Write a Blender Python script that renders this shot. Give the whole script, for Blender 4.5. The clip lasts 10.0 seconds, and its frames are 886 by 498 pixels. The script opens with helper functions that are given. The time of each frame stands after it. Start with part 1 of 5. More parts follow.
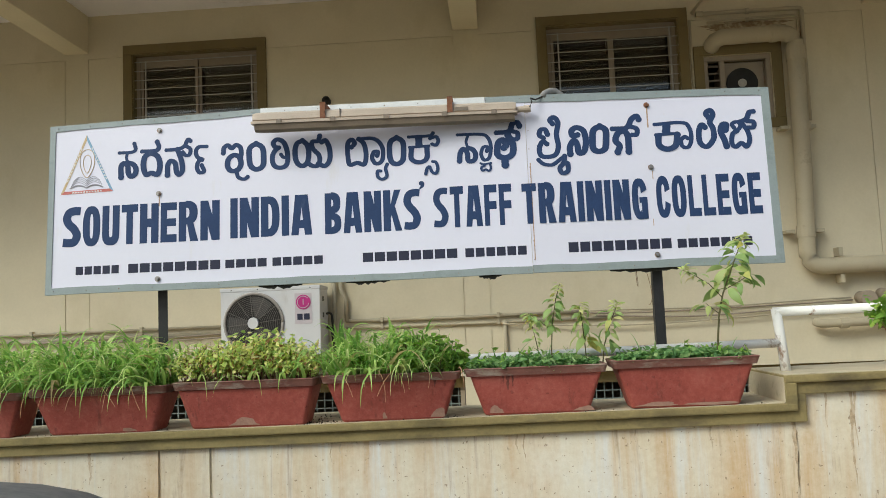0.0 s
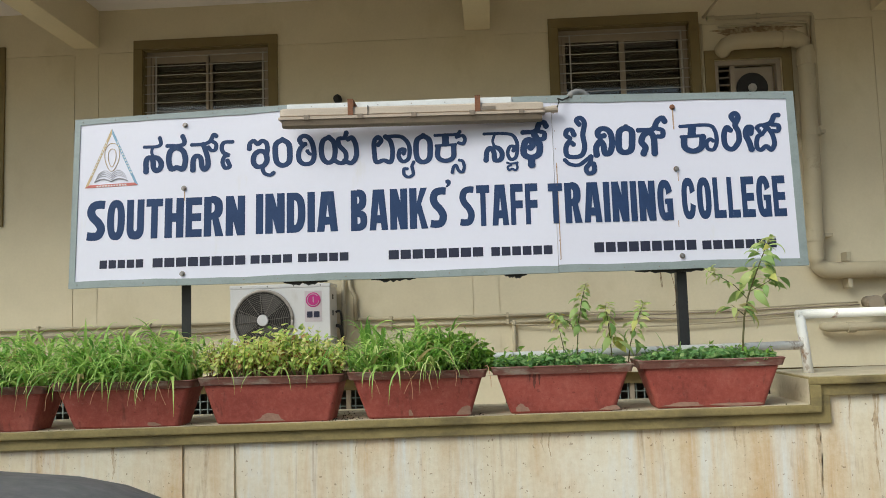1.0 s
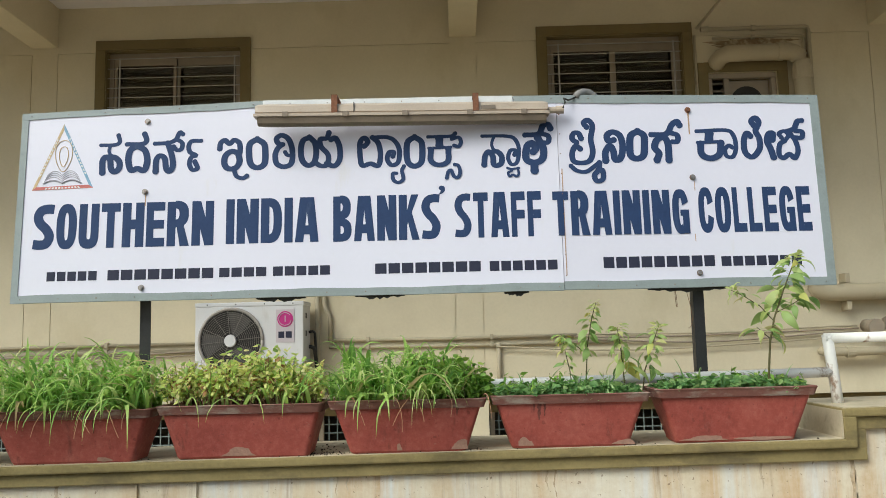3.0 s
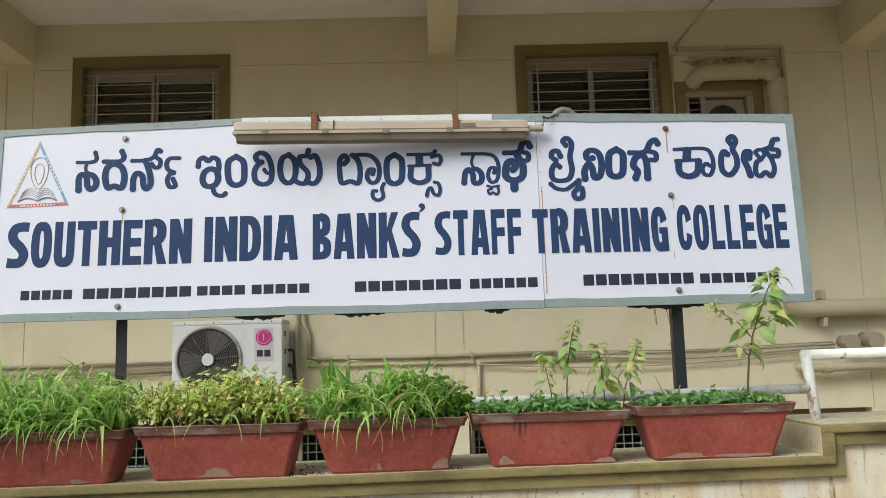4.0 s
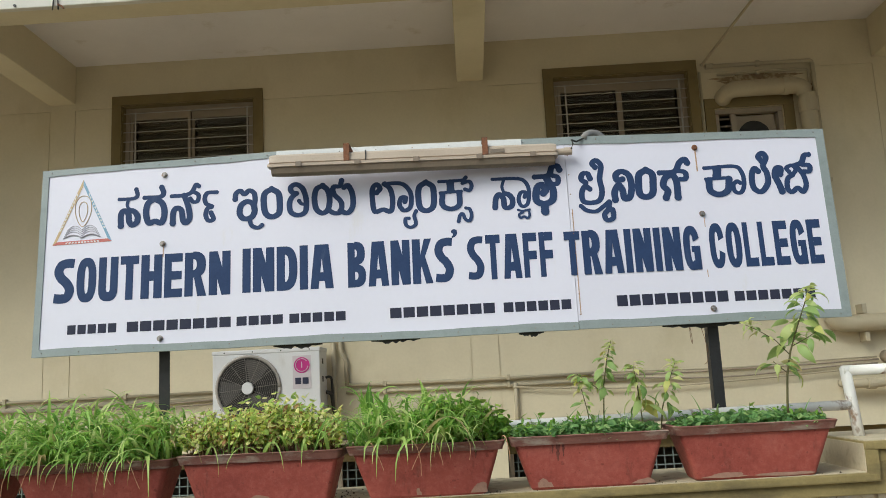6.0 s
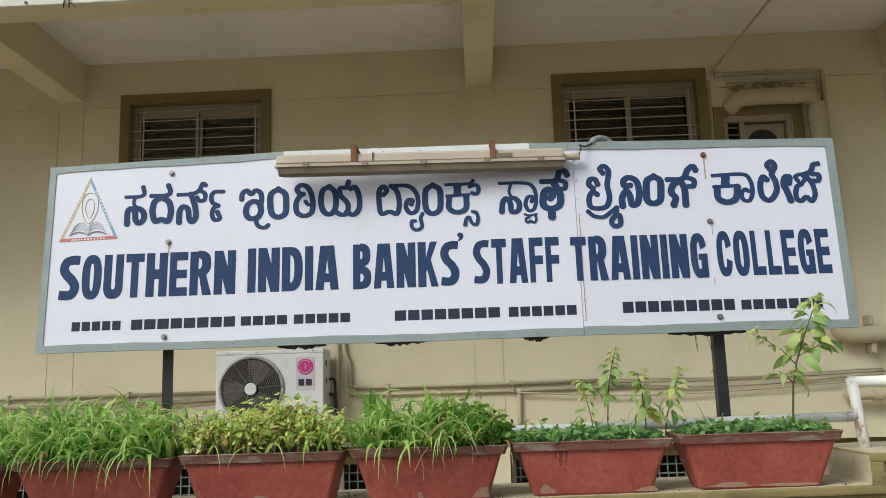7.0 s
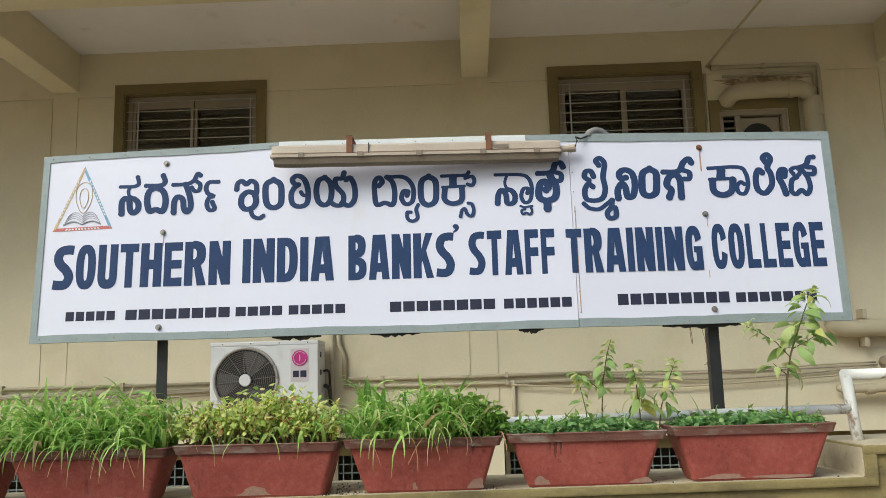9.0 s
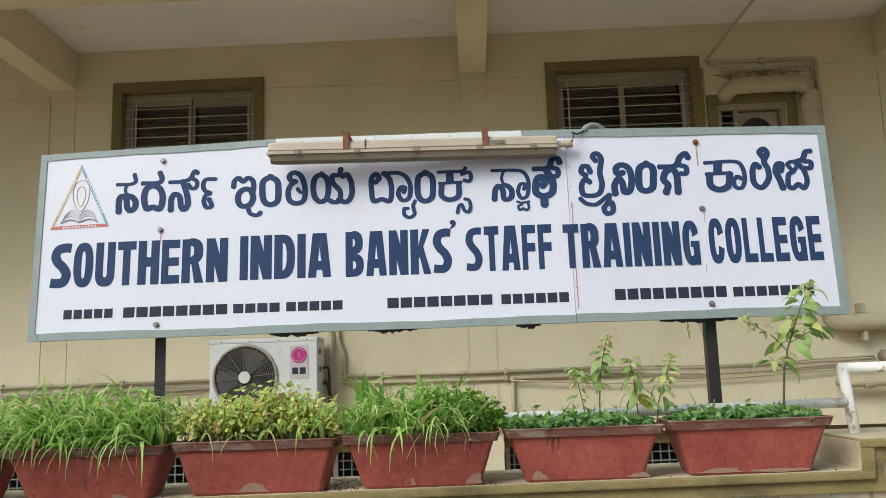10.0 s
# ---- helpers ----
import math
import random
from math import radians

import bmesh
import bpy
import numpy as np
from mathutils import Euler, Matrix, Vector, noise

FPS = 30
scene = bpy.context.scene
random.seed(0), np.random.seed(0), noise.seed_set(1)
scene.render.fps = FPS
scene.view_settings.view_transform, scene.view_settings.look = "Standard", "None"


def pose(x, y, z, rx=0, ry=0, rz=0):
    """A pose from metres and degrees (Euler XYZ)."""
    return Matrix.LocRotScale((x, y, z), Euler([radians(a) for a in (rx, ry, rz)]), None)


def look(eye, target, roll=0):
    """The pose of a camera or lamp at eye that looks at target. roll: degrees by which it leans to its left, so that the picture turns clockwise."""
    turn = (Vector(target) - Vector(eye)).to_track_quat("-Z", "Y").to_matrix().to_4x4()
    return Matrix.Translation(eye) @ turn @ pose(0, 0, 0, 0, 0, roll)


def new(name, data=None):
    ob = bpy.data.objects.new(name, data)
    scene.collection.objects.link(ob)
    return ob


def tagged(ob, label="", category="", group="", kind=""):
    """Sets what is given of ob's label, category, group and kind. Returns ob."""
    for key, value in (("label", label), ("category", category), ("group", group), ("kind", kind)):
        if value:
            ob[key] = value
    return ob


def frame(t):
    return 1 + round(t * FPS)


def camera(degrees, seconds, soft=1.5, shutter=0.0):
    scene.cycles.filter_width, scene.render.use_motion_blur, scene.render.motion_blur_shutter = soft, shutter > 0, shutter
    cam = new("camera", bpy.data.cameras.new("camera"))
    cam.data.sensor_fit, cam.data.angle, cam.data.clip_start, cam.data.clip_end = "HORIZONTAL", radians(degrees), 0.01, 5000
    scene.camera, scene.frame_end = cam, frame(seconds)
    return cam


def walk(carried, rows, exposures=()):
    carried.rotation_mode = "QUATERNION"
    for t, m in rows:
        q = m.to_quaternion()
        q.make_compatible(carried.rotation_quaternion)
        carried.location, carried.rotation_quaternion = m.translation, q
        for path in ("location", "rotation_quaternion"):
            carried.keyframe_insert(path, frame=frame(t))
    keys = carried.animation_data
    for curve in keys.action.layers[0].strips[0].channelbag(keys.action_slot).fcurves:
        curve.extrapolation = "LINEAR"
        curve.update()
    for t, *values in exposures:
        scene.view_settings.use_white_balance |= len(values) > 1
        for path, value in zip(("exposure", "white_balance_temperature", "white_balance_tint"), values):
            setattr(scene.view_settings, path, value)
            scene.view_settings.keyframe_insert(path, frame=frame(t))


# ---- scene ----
cam = camera(56.3, 10.0, soft=0.9)
PATH = [
    (0, (0.085, 0.432, 1.802), (-0.045, 2.42, 1.978), -2.4),
    (0.5, (-0.034, 0.39, 1.8), (-0.154, 2.379, 1.975), -2.0),
    (1, (-0.073, 0.414, 1.794), (-0.18, 2.403, 1.972), -1.7),
    (1.5, (-0.078, 0.421, 1.799), (-0.179, 2.41, 1.98), -1.6),
    (2, (-0.119, 0.523, 1.788), (-0.223, 2.513, 1.969), -1.4),
    (2.5, (-0.162, 0.733, 1.8), (-0.232, 2.719, 2.021), -1.1),
    (2.7, (-0.176, 0.78, 1.801), (-0.231, 2.767, 2.022), -1.2),
    (3.8, (-0.21, 0.798, 1.804), (-0.191, 2.78, 2.064), -1.5),
    (4, (-0.195, 0.797, 1.805), (-0.174, 2.779, 2.071), -1.6),
    (4.5, (-0.17, 0.742, 1.811), (-0.17, 2.721, 2.098), -5.2),
    (5, (-0.175, 0.728, 1.809), (-0.191, 2.703, 2.121), -3.9),
    (5.5, (-0.185, 0.743, 1.803), (-0.225, 2.717, 2.127), -3.3),
    (5.7, (-0.189, 0.748, 1.806), (-0.238, 2.722, 2.13), -3.2),
    (6.8, (-0.192, 0.766, 1.806), (-0.264, 2.736, 2.14), -1.9),
    (7, (-0.193, 0.765, 1.803), (-0.264, 2.735, 2.139), -1.8),
    (7.5, (-0.185, 0.765, 1.802), (-0.255, 2.735, 2.14), -1.7),
    (8, (-0.188, 0.775, 1.8), (-0.255, 2.746, 2.132), -1.7),
    (8.5, (-0.192, 0.772, 1.797), (-0.254, 2.745, 2.122), -1.7),
    (9, (-0.196, 0.769, 1.797), (-0.255, 2.742, 2.116), -1.6),
    (9.5, (-0.189, 0.776, 1.797), (-0.247, 2.75, 2.114), -1.7),
    (10, (-0.183, 0.768, 1.794), (-0.243, 2.743, 2.105), -1.9),
]
walk(cam, [(t, look(eye, target, roll)) for t, eye, target, roll in PATH], [(0, 0.28, 6260, 0), (2, 0.30, 6260, 0), (2.5, 0.38, 6260, 0), (4, 0.33, 6260, 0), (5, 0.27, 6260, 0), (7.5, 0.28, 6260, 0), (8.2, 0.37, 6260, 0), (10, 0.38, 6260, 0)])

# ---- light ----
world = bpy.data.worlds.new("overcast_sky")
scene.world = world
world.use_nodes = True
wn = world.node_tree.nodes
sky = wn.new("ShaderNodeTexSky")
sky.sky_type = "NISHITA"
sky.sun_disc = False
sky.sun_elevation = radians(44)
sky.sun_rotation = radians(222)
sky.air_density, sky.dust_density = 1.0, 4.0
world.node_tree.links.new(sky.outputs[0], wn["Background"].inputs[0])
wn["Background"].inputs[1].default_value = 0.098
sun = new("sun", bpy.data.lights.new("sun", "SUN"))
sun.data.energy, sun.data.angle, sun.data.color = 1.78, radians(30), (1.0, 0.985, 0.96)
sun.matrix_world = look((-5.6, -6.2, 7.6), (0, 0, 0))


# ---- materials ----
def nodes_of(name):
    m = bpy.data.materials.new(name)
    m.use_nodes = True
    return m, m.node_tree.nodes, m.node_tree.links, m.node_tree.nodes["Principled BSDF"]


def noise_of(nd, ln, scale, stretch=(1, 1, 1), detail=6.0, rough=0.6, coords="Object"):
    tc = nd.new("ShaderNodeTexCoord")
    mp = nd.new("ShaderNodeMapping")
    mp.inputs["Scale"].default_value = stretch
    nz = nd.new("ShaderNodeTexNoise")
    nz.inputs["Scale"].default_value = scale
    nz.inputs["Detail"].default_value = detail
    nz.inputs["Roughness"].default_value = rough
    ln.new(tc.outputs[coords], mp.inputs[0])
    ln.new(mp.outputs[0], nz.inputs["Vector"])
    return nz


def ramp(nd, ln, src, stops):
    r = nd.new("ShaderNodeValToRGB")
    while len(r.color_ramp.elements) < len(stops):
        r.color_ramp.elements.new(0.5)
    for e, (p, c) in zip(r.color_ramp.elements, stops):
        e.position = p
        e.color = (*c, 1) if len(c) == 3 else c
    ln.new(src, r.inputs[0])
    return r.outputs[0]


def mix(nd, ln, fac, a, b, mode="MIX"):
    m = nd.new("ShaderNodeMix")
    m.data_type, m.blend_type = "RGBA", mode
    for sock, v in ((m.inputs[0], fac), (m.inputs[6], a), (m.inputs[7], b)):
        if hasattr(v, "links"):
            ln.new(v, sock)
        elif isinstance(v, (int, float)):
            sock.default_value = v
        else:
            sock.default_value = (*v, 1)
    return m.outputs[2]


def bump(nd, ln, bsdf, src, strength=0.2, dist=0.004):
    b = nd.new("ShaderNodeBump")
    b.inputs["Strength"].default_value = strength
    b.inputs["Distance"].default_value = dist
    ln.new(src, b.inputs["Height"])
    ln.new(b.outputs[0], bsdf.inputs["Normal"])


def grey(v):
    return (v, v, v)


def surface(name, colour, rough=0.7, vary=0.15, scale=3.0, stain=None, stain_at=(0.55, 0.75), stain_scale=1.5,
            stain_stretch=(1, 1, 1), grain=0.15, grain_scale=120, metal=0.0, coat=0.0, spec=0.5):
    """A painted, plastered or metal surface: base colour varied at two scales, one kind of stain, fine relief."""
    m, nd, ln, b = nodes_of(name)
    big = noise_of(nd, ln, scale)
    fine = noise_of(nd, ln, grain_scale, detail=3)
    dark = tuple(c * (1 - vary) for c in colour)
    lite = tuple(min(1, c * (1 + vary * 0.6)) for c in colour)
    col = ramp(nd, ln, big.outputs[0], [(0.3, dark), (0.7, lite)])
    col = mix(nd, ln, 0.35, col, ramp(nd, ln, fine.outputs[0], [(0.3, dark), (0.7, lite)]))
    if stain:
        st = noise_of(nd, ln, stain_scale, stain_stretch, detail=8, rough=0.65)
        col = mix(nd, ln, ramp(nd, ln, st.outputs[0], [(stain_at[0], grey(0)), (stain_at[1], grey(1))]), col, stain)
    ln.new(col, b.inputs["Base Color"])
    rr = ramp(nd, ln, big.outputs[0], [(0.3, grey(min(1, rough + 0.1))), (0.7, grey(max(0.05, rough - 0.1)))])
    ln.new(rr, b.inputs["Roughness"])
    b.inputs["Metallic"].default_value = metal
    b.inputs["Coat Weight"].default_value = coat
    b.inputs["Specular IOR Level"].default_value = spec
    bump(nd, ln, b, fine.outputs[0], grain, 0.003)
    return m


def streaked_plaster(name):
    """Cream compound-wall stucco with rust-brown, grey and pale runs, broken up by patches and pits."""
    m, nd, ln, b = nodes_of(name)
    base = noise_of(nd, ln, 2.2, (1, 1, 0.7), detail=9, rough=0.7)
    col = ramp(nd, ln, base.outputs[0], [(0.3, (0.60, 0.48, 0.31)), (0.48, (0.72, 0.63, 0.47)), (0.62, (0.76, 0.70, 0.57)), (0.75, (0.80, 0.78, 0.71))])
    patch = noise_of(nd, ln, 2.7, (1, 1, 0.8), detail=6, rough=0.7)

    def runs(scale, stretch, lo, hi, top, colour, keep, warp=0.5):
        nonlocal col
        n = noise_of(nd, ln, scale, (1, 1, stretch), detail=9, rough=0.68)
        n.inputs["Distortion"].default_value = warp
        a = ramp(nd, ln, n.outputs[0], [(lo, grey(0)), (hi, grey(top))])
        k = ramp(nd, ln, patch.outputs[0], [(keep, grey(0.1)), (keep + 0.18, grey(1))])
        col = mix(nd, ln, mix(nd, ln, 1.0, a, k, "MULTIPLY"), col, colour)

    runs(4.5, 0.07, 0.45, 0.62, 0.85, (0.58, 0.36, 0.15), 0.34, 0.35)
    runs(7.0, 0.06, 0.52, 0.66, 0.85, (0.74, 0.75, 0.74), 0.28, 0.25)
    runs(22.0, 0.07, 0.55, 0.68, 0.85, (0.32, 0.19, 0.09), 0.40)
    runs(6.0, 0.05, 0.66, 0.72, 0.8, (0.16, 0.11, 0.07), 0.30, 0.3)
    mott = noise_of(nd, ln, 38.0, detail=8, rough=0.75)
    col = mix(nd, ln, 0.18, col, ramp(nd, ln, mott.outputs[0], [(0.35, (0.50, 0.42, 0.30)), (0.65, (0.86, 0.82, 0.74))]), "MIX")
    specks = noise_of(nd, ln, 60.0, detail=2)
    col = mix(nd, ln, ramp(nd, ln, specks.outputs[0], [(0.68, grey(0)), (0.73, grey(0.8))]), col, (0.27, 0.18, 0.11))
    ln.new(col, b.inputs["Base Color"])
    b.inputs["Roughness"].default_value = 0.9
    bump(nd, ln, b, mott.outputs[0], 0.55, 0.006)
    return m


def pot_paint(name):
    """Red oxide paint, sun-bleached in patches, with dark drips, scuffs and pits."""
    m, nd, ln, b = nodes_of(name)
    big = noise_of(nd, ln, 7.0)
    col = ramp(nd, ln, big.outputs[0], [(0.3, (0.28, 0.053, 0.042)), (0.5, (0.385, 0.081, 0.061)), (0.72, (0.46, 0.130, 0.102))])
    drip = noise_of(nd, ln, 22.0, (1, 1, 0.18), detail=6, rough=0.65)
    col = mix(nd, ln, ramp(nd, ln, drip.outputs[0], [(0.58, grey(0)), (0.70, grey(0.7))]), col, (0.11, 0.030, 0.024))
    spots = noise_of(nd, ln, 38.0, detail=2, rough=0.5)
    col = mix(nd, ln, ramp(nd, ln, spots.outputs[0], [(0.69, grey(0)), (0.72, grey(0.7))]), col, (0.15, 0.022, 0.020))
    scuff = noise_of(nd, ln, 30.0, (1, 1, 1.6), detail=8, rough=0.75)
    col = mix(nd, ln, ramp(nd, ln, scuff.outputs[0], [(0.62, grey(0)), (0.72, grey(0.6))]), col, (0.42, 0.24, 0.20))
    mot = noise_of(nd, ln, 48.0, detail=8, rough=0.8)
    col = mix(nd, ln, 0.32, col, ramp(nd, ln, mot.outputs[0], [(0.34, (0.13, 0.030, 0.024)), (0.5, (0.33, 0.075, 0.055)), (0.68, (0.50, 0.20, 0.16))]))
    pits = noise_of(nd, ln, 110.0, detail=2)
    col = mix(nd, ln, ramp(nd, ln, pits.outputs[0], [(0.67, grey(0)), (0.74, grey(0.5))]), col, (0.10, 0.025, 0.02))
    ln.new(col, b.inputs["Base Color"])
    b.inputs["Roughness"].default_value = 0.62
    bump(nd, ln, b, scuff.outputs[0], 0.35, 0.004)
    return m


def leaf_surface(name, stops, gloss=0.45, single=False):
    m, nd, ln, b = nodes_of(name)
    if single:
        col = ramp(nd, ln, nd.new("ShaderNodeObjectInfo").outputs["Random"], stops)
    else:
        col = ramp(nd, ln, nd.new("ShaderNodeNewGeometry").outputs["Random Per Island"], stops)
    nz = noise_of(nd, ln, 60, detail=3)
    col = mix(nd, ln, ramp(nd, ln, nz.outputs[0], [(0.35, grey(0)), (0.75, grey(0.18))]), col, tuple(c * 0.6 for c in stops[0][1]))
    ln.new(col, b.inputs["Base Color"])
    b.inputs["Roughness"].default_value = gloss
    tr = nd.new("ShaderNodeBsdfTranslucent")
    ln.new(col, tr.inputs[0])
    ms = nd.new("ShaderNodeMixShader")
    ms.inputs[0].default_value = 0.5
    ln.new(b.outputs[0], ms.inputs[1])
    ln.new(tr.outputs[0], ms.inputs[2])
    ln.new(ms.outputs[0], nd["Material Output"].inputs[0])
    return m


def pane_glass(name, tint=(0.85, 0.9, 0.9)):
    m, nd, ln, b = nodes_of(name)
    b.inputs["Base Color"].default_value = (*tint, 1)
    b.inputs["Transmission Weight"].default_value = 1.0
    b.inputs["Roughness"].default_value = 0.03
    b.inputs["IOR"].default_value = 1.45
    return m


M_WALL = surface("wall_cream", (0.66, 0.590, 0.428), 0.8, 0.08, 2.2, (0.55, 0.48, 0.31), (0.55, 0.85), 2.2, (1, 1, 0.6), 0.3, 45)
M_CEIL = surface("ceiling_white", (0.80, 0.77, 0.79), 0.9, 0.09, 1.5, (0.50, 0.44, 0.38), (0.60, 0.8), 2.6, grain=0.3)
M_BAND = surface("window_band_olive", (0.185, 0.138, 0.055), 0.75, 0.12, 4.0, (0.12, 0.09, 0.04), (0.6, 0.8), 5.0)
M_COMPOUND = streaked_plaster("compound_wall_plaster")
M_MOULD = surface("moulding_olive", (0.275, 0.215, 0.088), 0.8, 0.28, 5.0, (0.11, 0.085, 0.045), (0.50, 0.70), 3.0, (1, 1, 2.0), 0.3, 70)
M_LEDGE = surface("ledge_dirty_cream", (0.52, 0.45, 0.32), 0.85, 0.2, 6.0, (0.18, 0.14, 0.09), (0.54, 0.70), 5.0, (1, 1, 1), 0.3, 80)
M_SIGN = surface("sign_white_enamel", (0.715, 0.705, 0.81), 0.38, 0.03, 2.0, (0.66, 0.63, 0.60), (0.62, 0.85), 7.0, (1, 1, 0.35), 0.03, 60)
M_FRAME = surface("sign_edge_grey_green", (0.27, 0.31, 0.31), 0.55, 0.15, 8.0, (0.20, 0.24, 0.23), (0.55, 0.75), 14.0, grain=0.15)
M_STRIP = surface("sign_edge_pale", (0.66, 0.67, 0.67), 0.5, 0.1, 9.0, (0.40, 0.40, 0.38), (0.6, 0.8), 15.0)
M_NAVY = surface("navy_sign_paint", (0.032, 0.057, 0.135), 0.45, 0.15, 20.0, (0.075, 0.10, 0.18), (0.6, 0.85), 25.0, (1, 1, 0.3), 0.03, spec=0.12)
M_INK = surface("dark_sign_paint", (0.035, 0.038, 0.065), 0.5, 0.15, 20.0, grain=0.03, spec=0.15)
M_BLACK = surface("black_post_paint", (0.018, 0.018, 0.02), 0.45, 0.3, 15.0, (0.06, 0.045, 0.035), (0.62, 0.8), 12.0)
M_RUST = surface("rusty_steel", (0.22, 0.09, 0.045), 0.85, 0.35, 40.0, (0.10, 0.05, 0.03), (0.5, 0.7), 60.0, grain=0.5)
M_RUN = surface("rust_run", (0.50, 0.33, 0.22), 0.7, 0.4, 60.0)
M_BOLT = surface("bolt_zinc", (0.30, 0.28, 0.27), 0.45, 0.3, 60.0, (0.22, 0.10, 0.05), (0.5, 0.65), 70.0, metal=0.6)
M_TUBE = surface("lamp_housing_cream", (0.47, 0.385, 0.305), 0.55, 0.12, 6.0, (0.30, 0.22, 0.14), (0.58, 0.76), 9.0, (0.5, 1, 2), 0.1)
M_LENS = surface("lamp_cover_grimy", (0.23, 0.18, 0.135), 0.4, 0.2, 12.0, (0.16, 0.14, 0.11), (0.5, 0.75), 10.0, grain=0.08)
M_POT = pot_paint("pot_red_paint")
M_RIM = surface("pot_rim_worn", (0.21, 0.088, 0.068), 0.7, 0.25, 14.0, (0.34, 0.27, 0.22), (0.50, 0.66), 16.0, (0.6, 1, 1.5), 0.3)
M_CHIP = surface("bare_concrete_chip", (0.40, 0.235, 0.175), 0.9, 0.25, 40.0, grain=0.5)
M_SOIL = surface("soil", (0.055, 0.038, 0.024), 0.95, 0.4, 40.0, grain=1.0)
M_RAIL = surface("rail_white_peeling", (0.86, 0.84, 0.80), 0.5, 0.06, 8.0, (0.30, 0.19, 0.12), (0.60, 0.67), 9.0, (1, 1, 0.6), 0.2)
M_ACBODY = surface("ac_white_metal", (0.62, 0.62, 0.63), 0.45, 0.06, 5.0, (0.45, 0.42, 0.38), (0.6, 0.85), 6.0, (1, 1, 0.3), 0.03)
# Near-black for shade inside fan openings, put into the colour; also one stub.
M_ACDARK = surface("cavity_shade_and_stub_dark", (0.016, 0.014, 0.013), 0.6, 0.3, 10.0)
M_ACGRILL = surface("ac_guard_wire", (0.17, 0.155, 0.14), 0.5, 0.2, 10.0)
M_MAGENTA = surface("badge_magenta", (0.46, 0.02, 0.20), 0.4, 0.05, 10.0, grain=0.0)
M_LABEL = surface("badge_pale", (0.52, 0.47, 0.50), 0.4, 0.05, 10.0, grain=0.0)
M_PIPE = surface("pipe_cream_paint", (0.46, 0.40, 0.28), 0.6, 0.1, 5.0, (0.22, 0.18, 0.12), (0.6, 0.8), 6.0, grain=0.05)
M_WFRAME = surface("window_frame_beige", (0.33, 0.275, 0.21), 0.6, 0.1, 6.0, (0.28, 0.23, 0.17), (0.55, 0.8), 8.0)
M_BAR = surface("grille_bar_grey", (0.42, 0.40, 0.37), 0.5, 0.2, 20.0, metal=0.2)
M_SLAT = surface("blind_slat_brown", (0.19, 0.155, 0.12), 0.6, 0.2, 8.0)
M_SLAT_DARK = surface("blind_slat_dark", (0.085, 0.072, 0.060), 0.6, 0.2, 8.0)
# Dark base colour stands in for the unlit inside of the rooms.
M_ROOM = surface("room_shade_dark", (0.10, 0.09, 0.08), 0.9, 0.2, 2.0)
M_GRILLE = surface("vent_grille_teal", (0.20, 0.24, 0.23), 0.6, 0.2, 15.0)
M_CABLE = surface("black_cable", (0.03, 0.028, 0.025), 0.6, 0.2, 20.0)
M_DAMP = surface("damp_plaster", (0.30, 0.215, 0.125), 0.9, 0.35, 9.0, (0.56, 0.48, 0.32), (0.46, 0.60), 16.0, (1, 1, 1), 0.4, 60)
M_GROUND = surface("dusty_street", (0.24, 0.195, 0.13), 0.9, 0.25, 0.8, (0.15, 0.125, 0.09), (0.5, 0.7), 0.5, grain=0.6, grain_scale=200)
M_CAR = surface("car_grey_paint", (0.125, 0.12, 0.125), 0.55, 0.1, 9.0, (0.17, 0.16, 0.155), (0.45, 0.75), 30.0, grain=0.05, coat=0.05)
M_TYRE = surface("tyre_rubber", (0.02, 0.02, 0.02), 0.9, 0.2, 30.0)
M_GLASS = pane_glass("window_glass")
M_CARGLASS = surface("car_glass_tinted", (0.012, 0.013, 0.014), 0.08, 0.1, 5.0, grain=0.0)
M_GRASS = leaf_surface("grass_blades", [(0.0, (0.20, 0.40, 0.09)), (0.35, (0.38, 0.62, 0.14)), (0.72, (0.56, 0.75, 0.22)), (0.93, (0.74, 0.78, 0.36)), (1.0, (0.60, 0.45, 0.24))])
M_YELLOW = leaf_surface("yellowing_leaves", [(0.0, (0.34, 0.53, 0.13)), (0.30, (0.60, 0.74, 0.20)), (0.62, (0.88, 0.86, 0.32)), (0.90, (0.94, 0.88, 0.50)), (0.94, (0.60, 0.32, 0.15)), (1.0, (0.40, 0.20, 0.09))])
M_HERB = leaf_surface("green_herb_leaves", [(0.0, (0.16, 0.33, 0.05)), (0.6, (0.27, 0.47, 0.075)), (1.0, (0.44, 0.58, 0.12))])
M_COVER = leaf_surface("dark_groundcover_leaves", [(0.0, (0.15, 0.31, 0.11)), (0.6, (0.28, 0.48, 0.17)), (1.0, (0.46, 0.62, 0.26))])
M_LEAF = leaf_surface("tall_plant_leaves", [(0.0, (0.26, 0.42, 0.13)), (0.5, (0.41, 0.56, 0.19)), (0.88, (0.58, 0.66, 0.26)), (1.0, (0.72, 0.66, 0.14))], single=True)
M_TIP = leaf_surface("pale_tip_leaves", [(0.0, (0.46, 0.58, 0.18)), (0.6, (0.66, 0.70, 0.28)), (1.0, (0.76, 0.66, 0.34))], single=True)
M_STEM = surface("plant_stem", (0.11, 0.10, 0.035), 0.7, 0.3, 30.0)
M_TWIG = surface("dry_twig", (0.22, 0.12, 0.06), 0.8, 0.3, 30.0)
M_DRY = surface("dry_runner", (0.52, 0.29, 0.17), 0.8, 0.3, 60.0)


# ---- builders ----
def group(name, label, category, at=(0, 0, 0), grp="", kind=""):
    e = new(name)
    e.location = at
    e.empty_display_size = 0.1
    return tagged(e, label, category, grp, kind)


